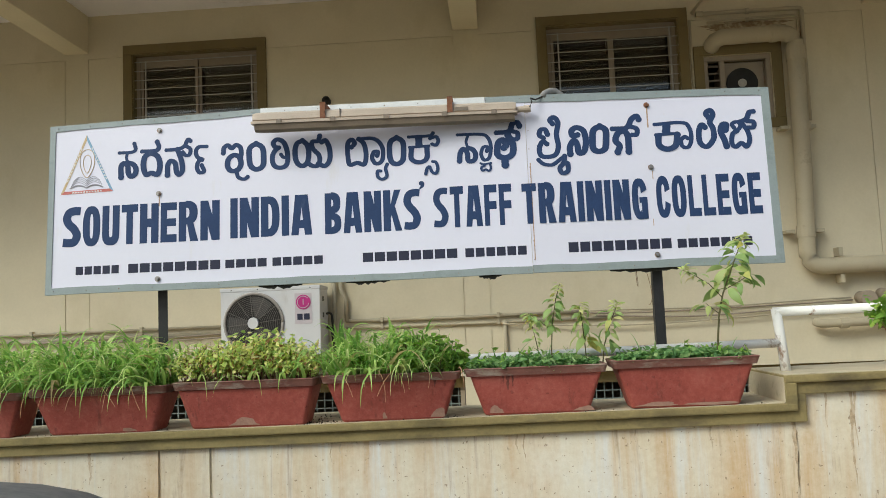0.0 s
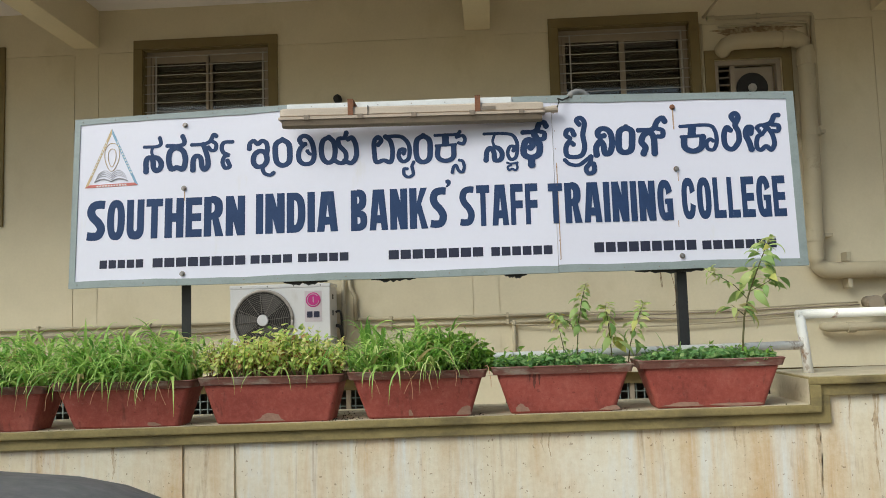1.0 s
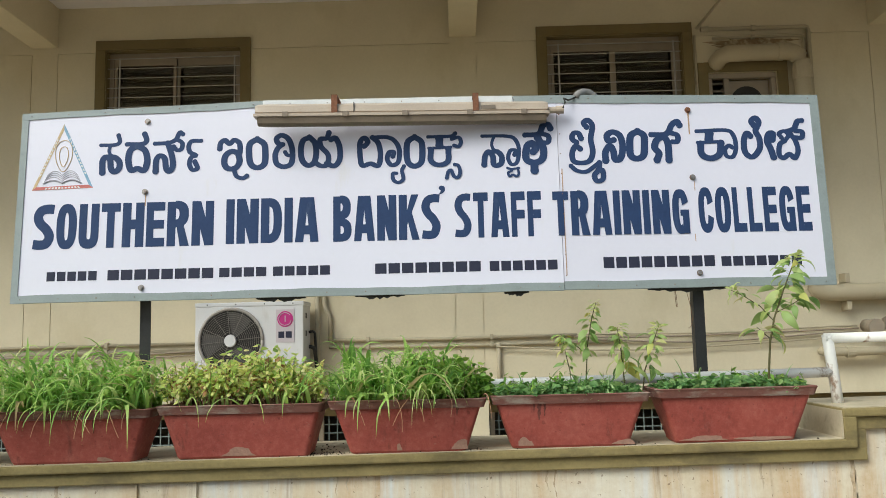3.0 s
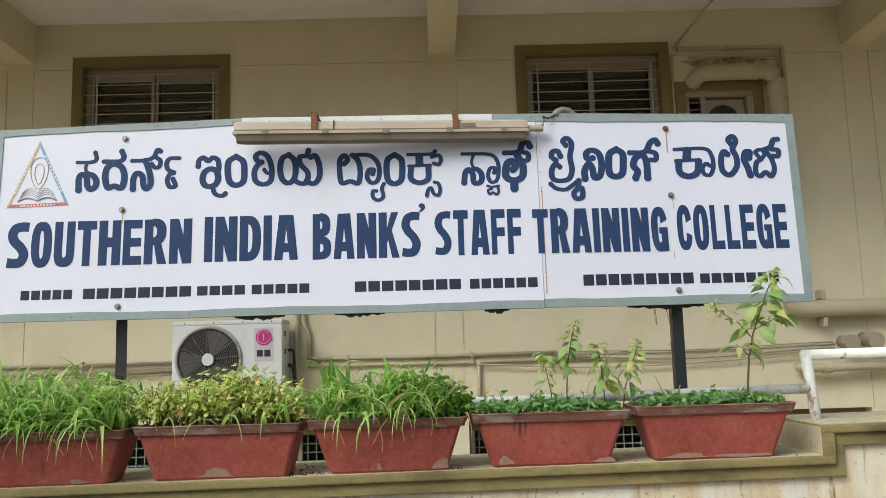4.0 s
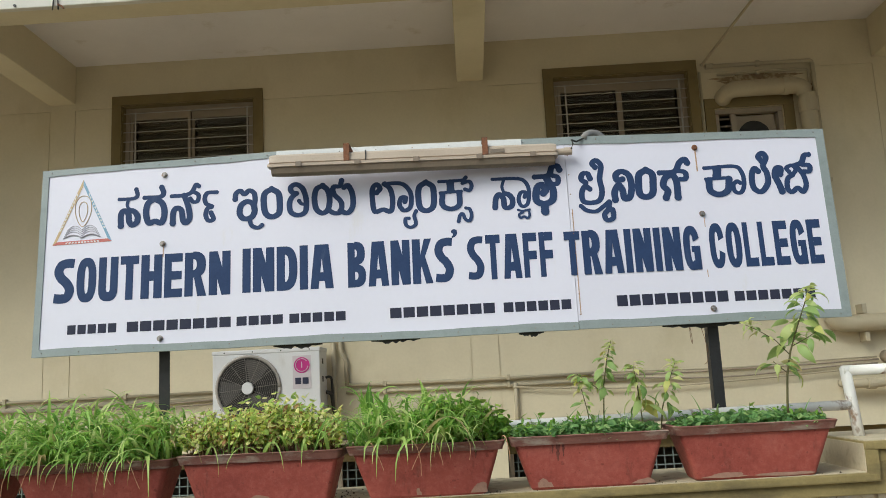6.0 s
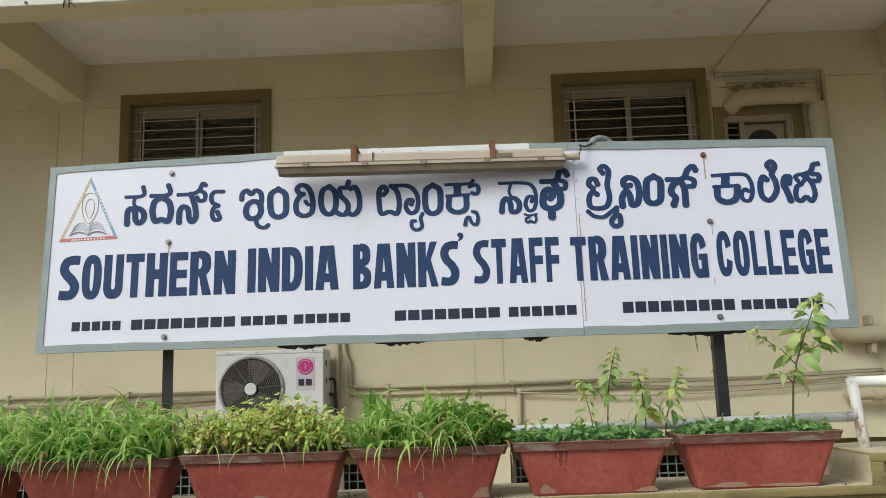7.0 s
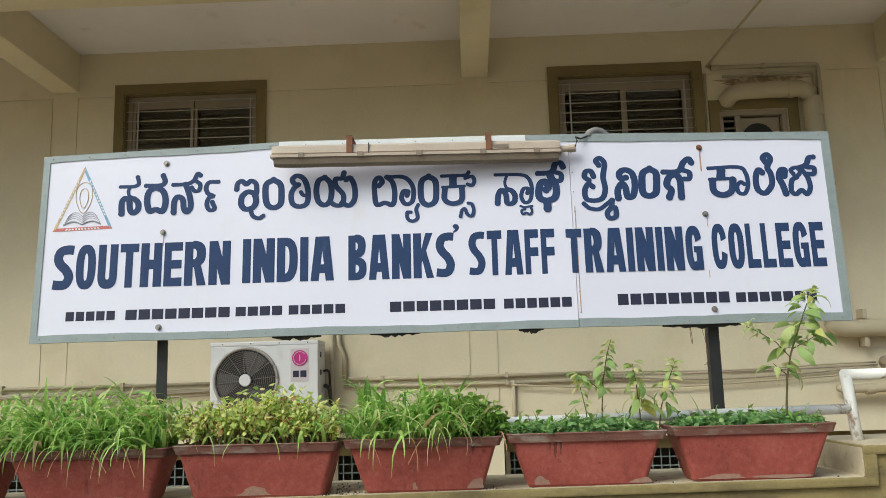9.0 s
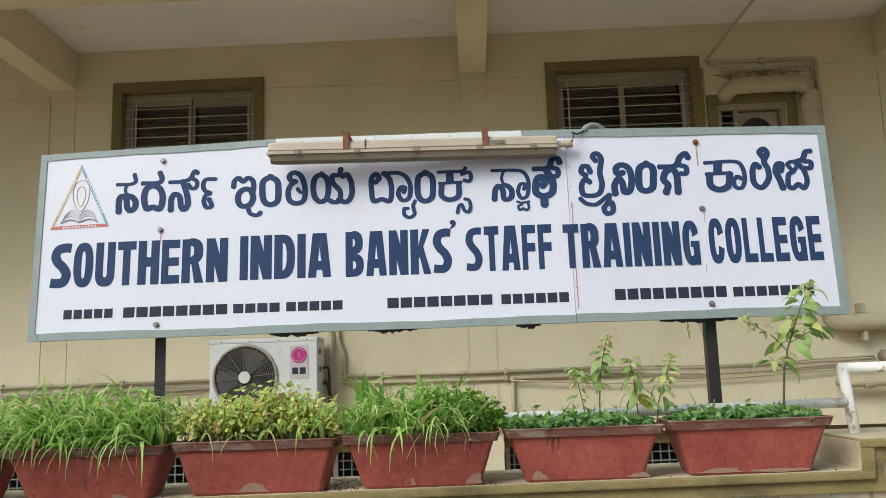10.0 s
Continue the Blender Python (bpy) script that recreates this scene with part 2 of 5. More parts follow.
def part(name, bm, material, parent=None, label="", smooth=False, recalc=True):
    if recalc:
        bmesh.ops.recalc_face_normals(bm, faces=bm.faces[:])
    me = bpy.data.meshes.new(name)
    bm.to_mesh(me)
    bm.free()
    me.materials.append(material)
    if smooth:
        for p in me.polygons:
            p.use_smooth = True
    ob = new(name, me)
    if parent is not None:
        ob.parent = parent
        top, off = parent, Vector((0, 0, 0))
        while top is not None:
            off += top.location
            top = top.parent
        ob.location = -off
    if label:
        ob["label"] = label
    return ob


def box(bm, x0, x1, y0, y1, z0, z1, bev=0.0):
    r = bmesh.ops.create_cube(bm, size=1.0)
    vs = r["verts"]
    for v in vs:
        v.co = Vector(((x0 + x1) / 2 + v.co.x * (x1 - x0), (y0 + y1) / 2 + v.co.y * (y1 - y0), (z0 + z1) / 2 + v.co.z * (z1 - z0)))
    if bev:
        es = list({e for v in vs for e in v.link_edges})
        bmesh.ops.bevel(bm, geom=es, offset=bev, segments=2, affect="EDGES", profile=0.6)
    return vs


def boxed(*a, bev=0.0):
    bm = bmesh.new()
    box(bm, *a, bev=bev)
    return bm


def tube(bm, pts, r, seg=10, caps=True):
    """A round pipe along a polyline, its rings turned to the mean direction at each point."""
    pts = [Vector(p) for p in pts]
    rings = []
    for i, p in enumerate(pts):
        d = ((pts[min(i + 1, len(pts) - 1)] - p).normalized() + (p - pts[max(i - 1, 0)]).normalized())
        d = d.normalized() if d.length > 1e-6 else Vector((0, 0, 1))
        up = Vector((0, 0, 1)) if abs(d.z) < 0.9 else Vector((0, 1, 0))
        a = d.cross(up).normalized()
        b = d.cross(a)
        rr = r[i] if isinstance(r, (list, tuple)) else r
        rings.append([bm.verts.new(p + rr * (math.cos(2 * math.pi * k / seg) * a + math.sin(2 * math.pi * k / seg) * b)) for k in range(seg)])
    for s, t in zip(rings, rings[1:]):
        for k in range(seg):
            bm.faces.new((s[k], s[(k + 1) % seg], t[(k + 1) % seg], t[k]))
    if caps:
        bm.faces.new(rings[0])
        bm.faces.new(rings[-1][::-1])


def bend(a, c, b, r, n=6):
    """Points of a rounded corner at c between a and b."""
    a, c, b = Vector(a), Vector(c), Vector(b)
    p, q = c + (a - c).normalized() * r, c + (b - c).normalized() * r
    return [p.lerp(c, t).lerp(c.lerp(q, t), t) for t in [i / n for i in range(n + 1)]]


def disc(bm, cx, cy, cz, r, depth, seg=28, r2=None):
    """A round plate that faces -y, its front at cy."""
    tube(bm, [(cx, cy, cz), (cx, cy + depth, cz)], [r, r if r2 is None else r2], seg)


# ---- building ----
WALL_Y, CEIL_Z, GROOVE_Z, FOOT_Z = 7.2, 4.57, 4.19, 1.36
OPENINGS = [(-5.35, -4.26, 2.80, 4.205), (-2.965, -1.875, 2.80, 4.205), (0.574, 1.654, 2.80, 4.22), (1.845, 2.39, 3.34, 3.885)]
PILASTERS = [(-6.93, -6.72), (-3.568, -3.357), (-0.202, 0.013), (3.133, 3.35), (6.5, 6.72)]


def wall_cells(bm, xs, zs, y0, y1, gap):
    """Boxes between the cuts, left out where an opening lies, held back by half a gap along the grooves."""
    edges = {round(e, 3) for p in PILASTERS for e in p}
    for x0, x1 in zip(xs, xs[1:]):
        for z0, z1 in zip(zs, zs[1:]):
            cx, cz = (x0 + x1) / 2, (z0 + z1) / 2
            if any(a < cx < b and c < cz < d for a, b, c, d in OPENINGS):
                continue
            inside = any(a < cx < b for a, b in PILASTERS)
            low = cz < GROOVE_Z
            g0 = gap if low and round(x0, 3) in edges else 0
            g1 = gap if low and round(x1, 3) in edges else 0
            h0 = gap if abs(z0 - GROOVE_Z) < 1e-4 and not inside else 0
            h1 = gap if abs(z1 - GROOVE_Z) < 1e-4 and not inside else 0
            box(bm, x0 + g0, x1 - g1, y0, y1, z0 + h0, z1 - h1)


cuts_x = sorted({-10.0, 10.0, *[e for p in PILASTERS for e in p], *[e for o in OPENINGS for e in o[:2]]})
cuts_z = sorted({FOOT_Z, GROOVE_Z, CEIL_Z + 0.15, *[e for o in OPENINGS for e in o[2:]]})
bm = bmesh.new()
wall_cells(bm, cuts_x, cuts_z, WALL_Y, WALL_Y + 0.007, 0.0028)
wall_cells(bm, cuts_x, [z for z in cuts_z if z != GROOVE_Z], WALL_Y + 0.007, WALL_Y + 0.23, 0.0)
tagged(part("wall_north", bm, M_WALL), "cream plastered building wall with grooved panel lines", "wall", kind="structure")

bm = boxed(-10, 10, 5.5, WALL_Y - 0.001, CEIL_Z, CEIL_Z + 0.14)
tagged(part("ceiling", bm, M_CEIL), "grey-white underside of the overhanging floor slab", "ceiling", kind="structure")
for i, (a, b) in enumerate(PILASTERS):
    bm = boxed(a, b, 5.70, WALL_Y - 0.001, 4.24, CEIL_Z + 0.002, bev=0.006)
    tagged(part("beam_%d" % (i + 1), bm, M_WALL), "cream painted concrete cross beam under the slab", "beam", kind="structure")
bm = boxed(-10, 10, 5.50, 5.70, 4.235, 5.35, bev=0.01)
tagged(part("beam_front", bm, M_WALL), "cream painted edge beam of the overhanging slab", "beam", kind="structure")
bm = boxed(-10, 10, 5.455, 5.50, 4.228, 5.40, bev=0.006)
tagged(part("fascia", bm, surface("fascia_white", (0.66, 0.64, 0.58), 0.8, 0.1, 3.0, (0.40, 0.35, 0.27), (0.6, 0.8), 4.0)), "weathered white fascia with a drip edge", "fascia", kind="structure")
# Unseen slab, added only to block the sky above the rooms.
bm = boxed(-10, 10, 5.6, 9.8, 5.35, 5.5)
tagged(part("roof", bm, M_CEIL), "unseen plain slab added to keep sky light out of the rooms", "roof", kind="structure")
# Added back walls and floors that keep sky light from entering behind the windows.
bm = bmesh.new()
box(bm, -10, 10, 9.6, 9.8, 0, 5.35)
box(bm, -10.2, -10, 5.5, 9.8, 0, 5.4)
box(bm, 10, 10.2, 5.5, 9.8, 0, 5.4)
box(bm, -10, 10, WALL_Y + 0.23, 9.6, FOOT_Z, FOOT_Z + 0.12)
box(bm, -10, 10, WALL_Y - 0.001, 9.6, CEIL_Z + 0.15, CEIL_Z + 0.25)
tagged(part("wall_light_block", bm, M_ROOM), "dark-coloured walls and floors added to shut sky light out of the windows", "wall", kind="structure")


# cable ends and a fixing left on the fascia
stub = group("cable_stub", "old grey cable ends hanging over the fascia", "cable", (-2.64, 5.45, 4.23))
for dx, sway in ((0.0, 0.010), (0.022, -0.008)):
    bm = bmesh.new()
    tube(bm, [(-2.648 + dx + sway * math.sin(4 * q), 5.450 - 0.006 * math.sin(3 * q), 4.62 - 0.42 * q) for q in [i / 9 for i in range(10)]], 0.0045, 6)
    part("cable_end", bm, M_CABLE, stub, smooth=True)
bm = bmesh.new()
tube(bm, [(-2.625, 5.448, 4.235), (-2.60, 5.447, 4.222), (-2.585, 5.447, 4.205)], 0.006, 6)
part("hook", bm, M_RUST, stub, "rusty hook")
for x, z in ((-1.447, 4.262), (-2.895, 4.246)):
    bm = bmesh.new()
    disc(bm, x, 5.447, z, 0.016 if x > -2 else 0.009, 0.008, 14)
    tagged(part("wall_plug", bm, M_BLACK), "dark empty fixing in the weathered fascia", "fixing")


def window(name, x0, x1, z0, z1, panes, bars, label, slats=M_SLAT):
    """Painted band, sash frame, panes, blind slats and guard bars; x0..z1 is the clear opening."""
    w = group(name, label, "window", ((x0 + x1) / 2, WALL_Y, z0), kind="structure")
    bw = 0.08
    for a in ((x0 - bw, x1 + bw, z1, z1 + bw), (x0 - bw, x1 + bw, z0 - bw, z0), (x0 - bw, x0, z0, z1), (x1, x1 + bw, z0, z1)):
        part("surround", boxed(a[0], a[1], WALL_Y - 0.022, WALL_Y - 0.001, a[2], a[3], bev=0.004), M_BAND, w, "olive painted plaster band")
    for a in ((x0, x0 + 0.006, z0, z1), (x1 - 0.006, x1, z0, z1), (x0 + 0.006, x1 - 0.006, z1 - 0.006, z1)):
        part("reveal", boxed(a[0], a[1], WALL_Y - 0.002, WALL_Y + 0.058, a[2], a[3]), M_BAND, w, "olive painted reveal")
    f = 0.04
    fy = WALL_Y + 0.06
    for a in ((x0, x1, z1 - f, z1), (x0, x1, z0, z0 + f), (x0, x0 + f, z0 + f, z1 - f), (x1 - f, x1, z0 + f, z1 - f)):
        part("window_frame", boxed(a[0] + 0.001, a[1] - 0.001, fy, fy + 0.07, a[2] + 0.001, a[3] - 0.001, bev=0.005), M_WFRAME, w)
    pw = (x1 - x0 - 2 * f) / panes
    for i in range(panes):
        a, b = x0 + f + i * pw, x0 + f + (i + 1) * pw
        y = fy + 0.012 + 0.022 * (i % 2)
        bm = bmesh.new()
        s = 0.024
        top = 0.062
        box(bm, a + 0.002, b - 0.002, y, y + 0.02, z1 - f - top - 0.002, z1 - f - 0.002)
        box(bm, a + 0.002, b - 0.002, y, y + 0.02, z0 + f + 0.002, z0 + f + s)
        box(bm, a + 0.002, a + s, y, y + 0.02, z0 + f + s, z1 - f - top - 0.002)
        box(bm, b - s, b - 0.002, y, y + 0.02, z0 + f + s, z1 - f - top - 0.002)
        sash = part("sash", bm, M_WFRAME, w, "beige sliding sash")
        g = part("pane", boxed(a + s, b - s, y + 0.008, y + 0.012, z0 + f + s, z1 - f - top), M_GLASS, sash, "dark window pane")
        g.visible_shadow = False
        if slats:
            z = z1 - f - 0.07
            while z > z0 + f + 0.05:
                bm = bmesh.new()
                vs = box(bm, a + 0.03, b - 0.03, -0.048, 0.048, -0.002, 0.002)
                for v in vs:
                    yy, zz = v.co.y, v.co.z
                    v.co.y, v.co.z = fy + 0.11 + yy * 0.45 - zz * 0.9, z + yy * 0.9 + zz * 0.45
                part("blind_slat", bm, slats, w)
                z -= 0.055
    for k in range(bars):
        z = z1 - 0.062 - k * 0.08
        bm = bmesh.new()
        tube(bm, [(x0 + 0.002, WALL_Y + 0.02, z), (x1 - 0.002, WALL_Y + 0.02, z)], 0.0038, 8)
        part("guard_bar", bm, M_BAR, w)
    for x in (x0 + 0.10, x1 - 0.06):
        bm = boxed(x - 0.006, x + 0.006, WALL_Y + 0.026, WALL_Y + 0.032, z0 + 0.01, z1 - 0.05)
        part("guard_upright", bm, M_BAR, w)
    return w


window("window_1", *OPENINGS[0], 2, 16, "olive-banded sliding window with guard bars, closed")
window("window_2", *OPENINGS[1], 2, 16, "olive-banded sliding window with guard bars and brown blinds")
window("window_3", *OPENINGS[2], 2, 16, "olive-banded sliding window with guard bars and dark panes", M_SLAT_DARK)

# small window with a condenser unit set in it
x0, x1, z0, z1 = OPENINGS[3]
w = group("window_4", "small olive-banded window opening filled by an air conditioner", "window", (x0, WALL_Y, z0), kind="structure")
for a in ((x0 - 0.08, x1 + 0.08, z1, z1 + 0.08), (x0 - 0.08, x1 + 0.08, z0 - 0.08, z0), (x0 - 0.08, x0, z0, z1), (x1, x1 + 0.08, z0, z1)):
    part("surround", boxed(a[0], a[1], WALL_Y - 0.022, WALL_Y - 0.001, a[2], a[3], bev=0.004), M_BAND, w, "olive painted plaster band")
for a in ((x0, x1, z1 - 0.04, z1), (x0, x0 + 0.04, z0, z1 - 0.04), (x1 - 0.04, x1, z0, z1 - 0.04), (x0 + 0.04, x1 - 0.04, z0, z0 + 0.04)):
    part("window_frame", boxed(a[0] + 0.001, a[1] - 0.001, WALL_Y + 0.02, WALL_Y + 0.08, a[2] + 0.001, a[3] - 0.001, bev=0.004), M_WFRAME, w)
part("mullion", boxed(x0 + 0.135, x0 + 0.175, WALL_Y + 0.03, WALL_Y + 0.07, z0 + 0.04, z1 - 0.04, bev=0.004), M_WFRAME, w)
for k in range(7):
    z = z1 - 0.075 - k * 0.06
    part("louvre", boxed(x0 + 0.042, x0 + 0.133, WALL_Y + 0.05, WALL_Y + 0.075, z - 0.006, z + 0.006), M_SLAT, w)
u = group("window_air_conditioner", "beige air conditioner with round dark fan in a window", "air conditioner", (2.17, WALL_Y + 0.1, z0))
part("casing", boxed(x0 + 0.18, x1 - 0.042, WALL_Y + 0.075, WALL_Y + 0.4, z0 + 0.045, z1 - 0.045, bev=0.01), M_WFRAME, u)
# No hole in the casing: the disc's near-black paints its unlit inside.
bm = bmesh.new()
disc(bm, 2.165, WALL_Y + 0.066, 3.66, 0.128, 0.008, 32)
fan = part("fan_shade_disc", bm, M_ACDARK, u, "near-black disc painting the shade inside a fan opening")
bm = bmesh.new()
disc(bm, 2.165, WALL_Y + 0.058, 3.66, 0.035, 0.007, 20)
part("fan_hub", bm, M_BAR, fan)

# basement under the wall: lintel, columns, vent grilles
# The lintel borrows the dark band colour to paint in the shadow under the wall.
bm = boxed(-10, 10, WALL_Y + 0.10, WALL_Y + 0.23, 1.262, FOOT_Z - 0.001)
tagged(part("lintel", bm, M_BAND), "olive lintel under the wall, coloured dark for the shadow there", "lintel", kind="structure")
for i, (a, b) in enumerate(PILASTERS):
    tagged(part("column_%d" % (i + 1), boxed(a - 0.02, b + 0.02, WALL_Y + 0.001, WALL_Y + 0.23, 0.5, FOOT_Z - 0.002), M_WALL), "cream plastered column between the vent grilles", "column", kind="structure")
bm = boxed(-10, 10, WALL_Y + 0.235, WALL_Y + 0.40, 0, 0.55)
tagged(part("wall_basement", bm, M_WALL), "low plastered basement wall", "wall", kind="structure")


def vent(x0, x1):
    v = group("vent_grille", "dark teal grid vent with pale uprights, below the wall", "vent grille", ((x0 + x1) / 2, WALL_Y + 0.14, 0.56), "basement vents")
    for x in [x0 + k * (x1 - x0) / 6 for k in range(7)]:
        part("upright", boxed(x - 0.018, x + 0.018, WALL_Y + 0.13, WALL_Y + 0.17, 0.56, 1.26), M_WFRAME, v)
    bm = bmesh.new()
    z = 0.60
    while z < 1.25:
        box(bm, x0, x1, WALL_Y + 0.145, WALL_Y + 0.151, z - 0.004, z + 0.004)
        z += 0.066
    x = x0 + 0.05
    while x < x1:
        box(bm, x - 0.004, x + 0.004, WALL_Y + 0.1405, WALL_Y + 0.1445, 0.56, 1.26)
        x += 0.066
    tagged(part("mesh_grid", bm, M_GRILLE, v, "thin teal wire grid"), kind="stuff")


for (a, b), (c, d) in zip(PILASTERS, PILASTERS[1:]):
    vent(b + 0.05, c - 0.05)

bm = boxed(-10, 10, 4.42, WALL_Y + 0.2, 0.40, 0.55)
tagged(part("floor", bm, surface("yard_concrete", (0.50, 0.41, 0.28), 0.9, 0.15, 1.5, (0.36, 0.28, 0.18), (0.55, 0.8), 1.0)), "plain concrete yard floor behind the compound wall", "floor", kind="structure")
bm = bmesh.new()
bmesh.ops.create_grid(bm, x_segments=20, y_segments=20, size=300)
tagged(part("ground", bm, M_GROUND), "dusty brown-grey street surface", "ground", kind="structure")

# ---- compound wall ----
SLOPE = 0.0115


def lz(x):
    return SLOPE * (x - 1.0)


def sloped(bm, *a, bev=0.0):
    n = len(bm.verts)
    box(bm, *a, bev=bev)
    bm.verts.ensure_lookup_table()
    for v in bm.verts[n:]:
        if v.co.z > 0.5:
            v.co.z += lz(v.co.x)


TOP, LINE, LOW = 1.412, 1.378, 1.332
UP = 0.112
bm = bmesh.new()
cuts = [-9.0, -1.418, -1.406, -1.191, -1.179, 9.0]
for k, (a, b) in enumerate(zip(cuts, cuts[1:])):
    sloped(bm, a, b, 3.978 if k % 2 == 0 else 3.990, 4.40, 0.0, LOW + 0.02)
sloped(bm, 1.30, 9.0, 3.9785, 4.3995, LOW + 0.02, LOW + UP + 0.03)
cw = tagged(part("compound_wall", bm, M_COMPOUND), "cream compound wall streaked with rust and rain stains", "wall", kind="structure")
M_STAIN = surface("rain_stain", (0.52, 0.39, 0.25), 0.9, 0.4, 50.0, (0.62, 0.52, 0.38), (0.45, 0.6), 40.0, (1, 1, 0.4), 0.4)
rs = random.Random(9)
for x, w, ln_, up in ((1.268, 0.012, 0.50, 0), (1.275, 0.005, 0.30, 0), (1.50, 0.010, 0.42, 1), (1.515, 0.006, 0.24, 1), (1.40, 0.006, 0.16, 1), (0.13, 0.007, 0.09, 0), (0.16, 0.005, 0.13, 0), (-0.62, 0.006, 0.07, 0), (-0.66, 0.004, 0.10, 0), (0.62, 0.006, 0.06, 0), (-1.72, 0.012, 0.15, 0), (0.93, 0.008, 0.11, 0)):
    bm = bmesh.new()
    z1 = LOW + lz(x) + (UP if up else 0) + 0.01
    n = 22
    prev = None
    for i in range(n + 1):
        q = i / n
        h = w * 1.0 * (1 - q) ** 0.6 * rs.uniform(0.45, 1.1)
        m = x + 0.004 * math.sin(7 * q + x * 9) + rs.uniform(-0.001, 0.001)
        pair = (bm.verts.new((m - h, 3.9768, z1 - ln_ * q)), bm.verts.new((m + h, 3.9768, z1 - ln_ * q)))
        if prev:
            bm.faces.new((prev[0], prev[1], pair[1], pair[0]))
        prev = pair
    part("rain_stain", bm, M_STAIN, cw, "dark rain stain running down the plaster")
bm = bmesh.new()
sloped(bm, -9.0, 1.318, 3.955, 4.42, LOW, LINE, bev=0.004)
sloped(bm, 1.272, 1.318, 3.9552, 4.2, LINE - 0.002, LOW + UP + 0.001, bev=0.003)
sloped(bm, 1.274, 9.0, 3.955, 4.42, LOW + UP, LINE + UP, bev=0.004)
tagged(part("moulding", bm, M_MOULD), "olive painted lower moulding of the wall coping", "moulding", kind="structure")
bm = bmesh.new()
sloped(bm, -9.0, 1.277, 3.935, 4.43, LINE + 0.001, TOP, bev=0.008)
sloped(bm, 1.232, 1.278, 3.936, 4.42, TOP - 0.01, LINE + UP + 0.002, bev=0.003)
sloped(bm, 1.230, 9.0, 3.936, 4.43, LINE + UP + 0.0015, TOP + UP, bev=0.008)
tagged(part("coping", bm, M_MOULD), "stained olive stepped coping on top of the wall", "coping", kind="structure")
bm = bmesh.new()
sloped(bm, -9.0, 1.229, 3.946, 4.425, TOP - 0.002, TOP + 0.003)
sloped(bm, 1.236, 9.0, 3.946, 4.425, TOP + UP - 0.002, TOP + UP + 0.003)
sloped(bm, 1.2275, 1.2315, 3.944, 4.42, TOP + 0.003, TOP + UP - 0.008)
tagged(part("coping_top", bm, M_LEDGE), "worn cream mortar on top of the coping", "coping", kind="structure")

# ---- hand rail ----
rail = group("hand_rail", "white painted pipe hand rail with peeling paint and rust", "hand rail", (1.29, 4.15, 1.52))
bm = bmesh.new()
tube(bm, [(-8.0, 4.15, 1.545), (-3, 4.15, 1.60), (1.29, 4.15, 1.652)], 0.02, 14)
part("lower_rail", bm, M_RAIL, rail, smooth=True)
bm = bmesh.new()
tube(bm, [(1.312, 4.15, 1.51), (1.30, 4.15, 1.65), (1.286, 4.15, 1.80)], 0.021, 14)
part("upright", bm, M_RAIL, rail, "rusty white upright", smooth=True)
bm = bmesh.new()
tube(bm, [(1.275, 4.15, 1.786), (4.0, 4.15, 1.80), (8.0, 4.15, 1.82)], 0.021, 14)
part("upper_rail", bm, M_RAIL, rail, smooth=True)

# ---- sign ----
SEAM = 0.24


def sy(x, z):
    """The sign's face: leaning back, its narrower sheet turned a little away."""
    return 4.101 + 0.06 * (z - 2.05) + max(0.0, x - SEAM) * 0.065 + 0.0012 * math.sin(x * 9.0)


def on_sign(bm, proud):
    """Lays a drawing made in x and z, with y as its depth, on the sign's face."""
    for v in bm.verts:
        v.co.y = sy(v.co.x, v.co.z) - proud + v.co.y
    return bm


def top_edge(x):
    return 2.797 + (0.028 * (x + 1.99) / 1.0 if x < -0.99 else 0.028 - 0.019 * (x + 0.99) / 2.3)


sign = group("sign_board", "white enamelled name board with navy lettering on two black posts", "sign board", (-0.3, 4.2, 1.4))
for a, b in ((-1.962, SEAM - 0.001), (SEAM + 0.001, 1.318)):
    bm = bmesh.new()
    n = 24
    rows = []
    for i in range(n + 1):
        x = a + (b - a) * i / n
        rows.append([bm.verts.new((x, yy, z)) for z, yy in ((2.022, 0), (2.3, 0), (2.55, 0), (top_edge(x) - 0.01, 0), (top_edge(x) - 0.01, 0.016), (2.022, 0.016))])
    for p, q in zip(rows, rows[1:]):
        for k in range(6):
            bm.faces.new((p[k], q[k], q[(k + 1) % 6], p[(k + 1) % 6]))
    bm.faces.new(rows[0])
    bm.faces.new(rows[-1][::-1])
    part("sheet", on_sign(bm, 0.0), M_SIGN, sign, "white enamelled steel sheet", smooth=False)


def edge_strip(x0, x1, low, high, proud, mat, label=""):
    bm = bmesh.new()
    n = max(2, int((x1 - x0) / 0.1))
    rows = []
    for i in range(n + 1):
        x = x0 + (x1 - x0) * i / n
        za, zb = low(x), high(x)
        rows.append([bm.verts.new((x, yy, zz)) for zz, yy in ((za, 0), (zb, 0), (zb, 0.03), (za, 0.03))])
    for p, q in zip(rows, rows[1:]):
        for k in range(4):
            bm.faces.new((p[k], q[k], q[(k + 1) % 4], p[(k + 1) % 4]))
    bm.faces.new(rows[0])
    bm.faces.new(rows[-1][::-1])
    return part("edge_strip", on_sign(bm, proud), mat, sign, label)


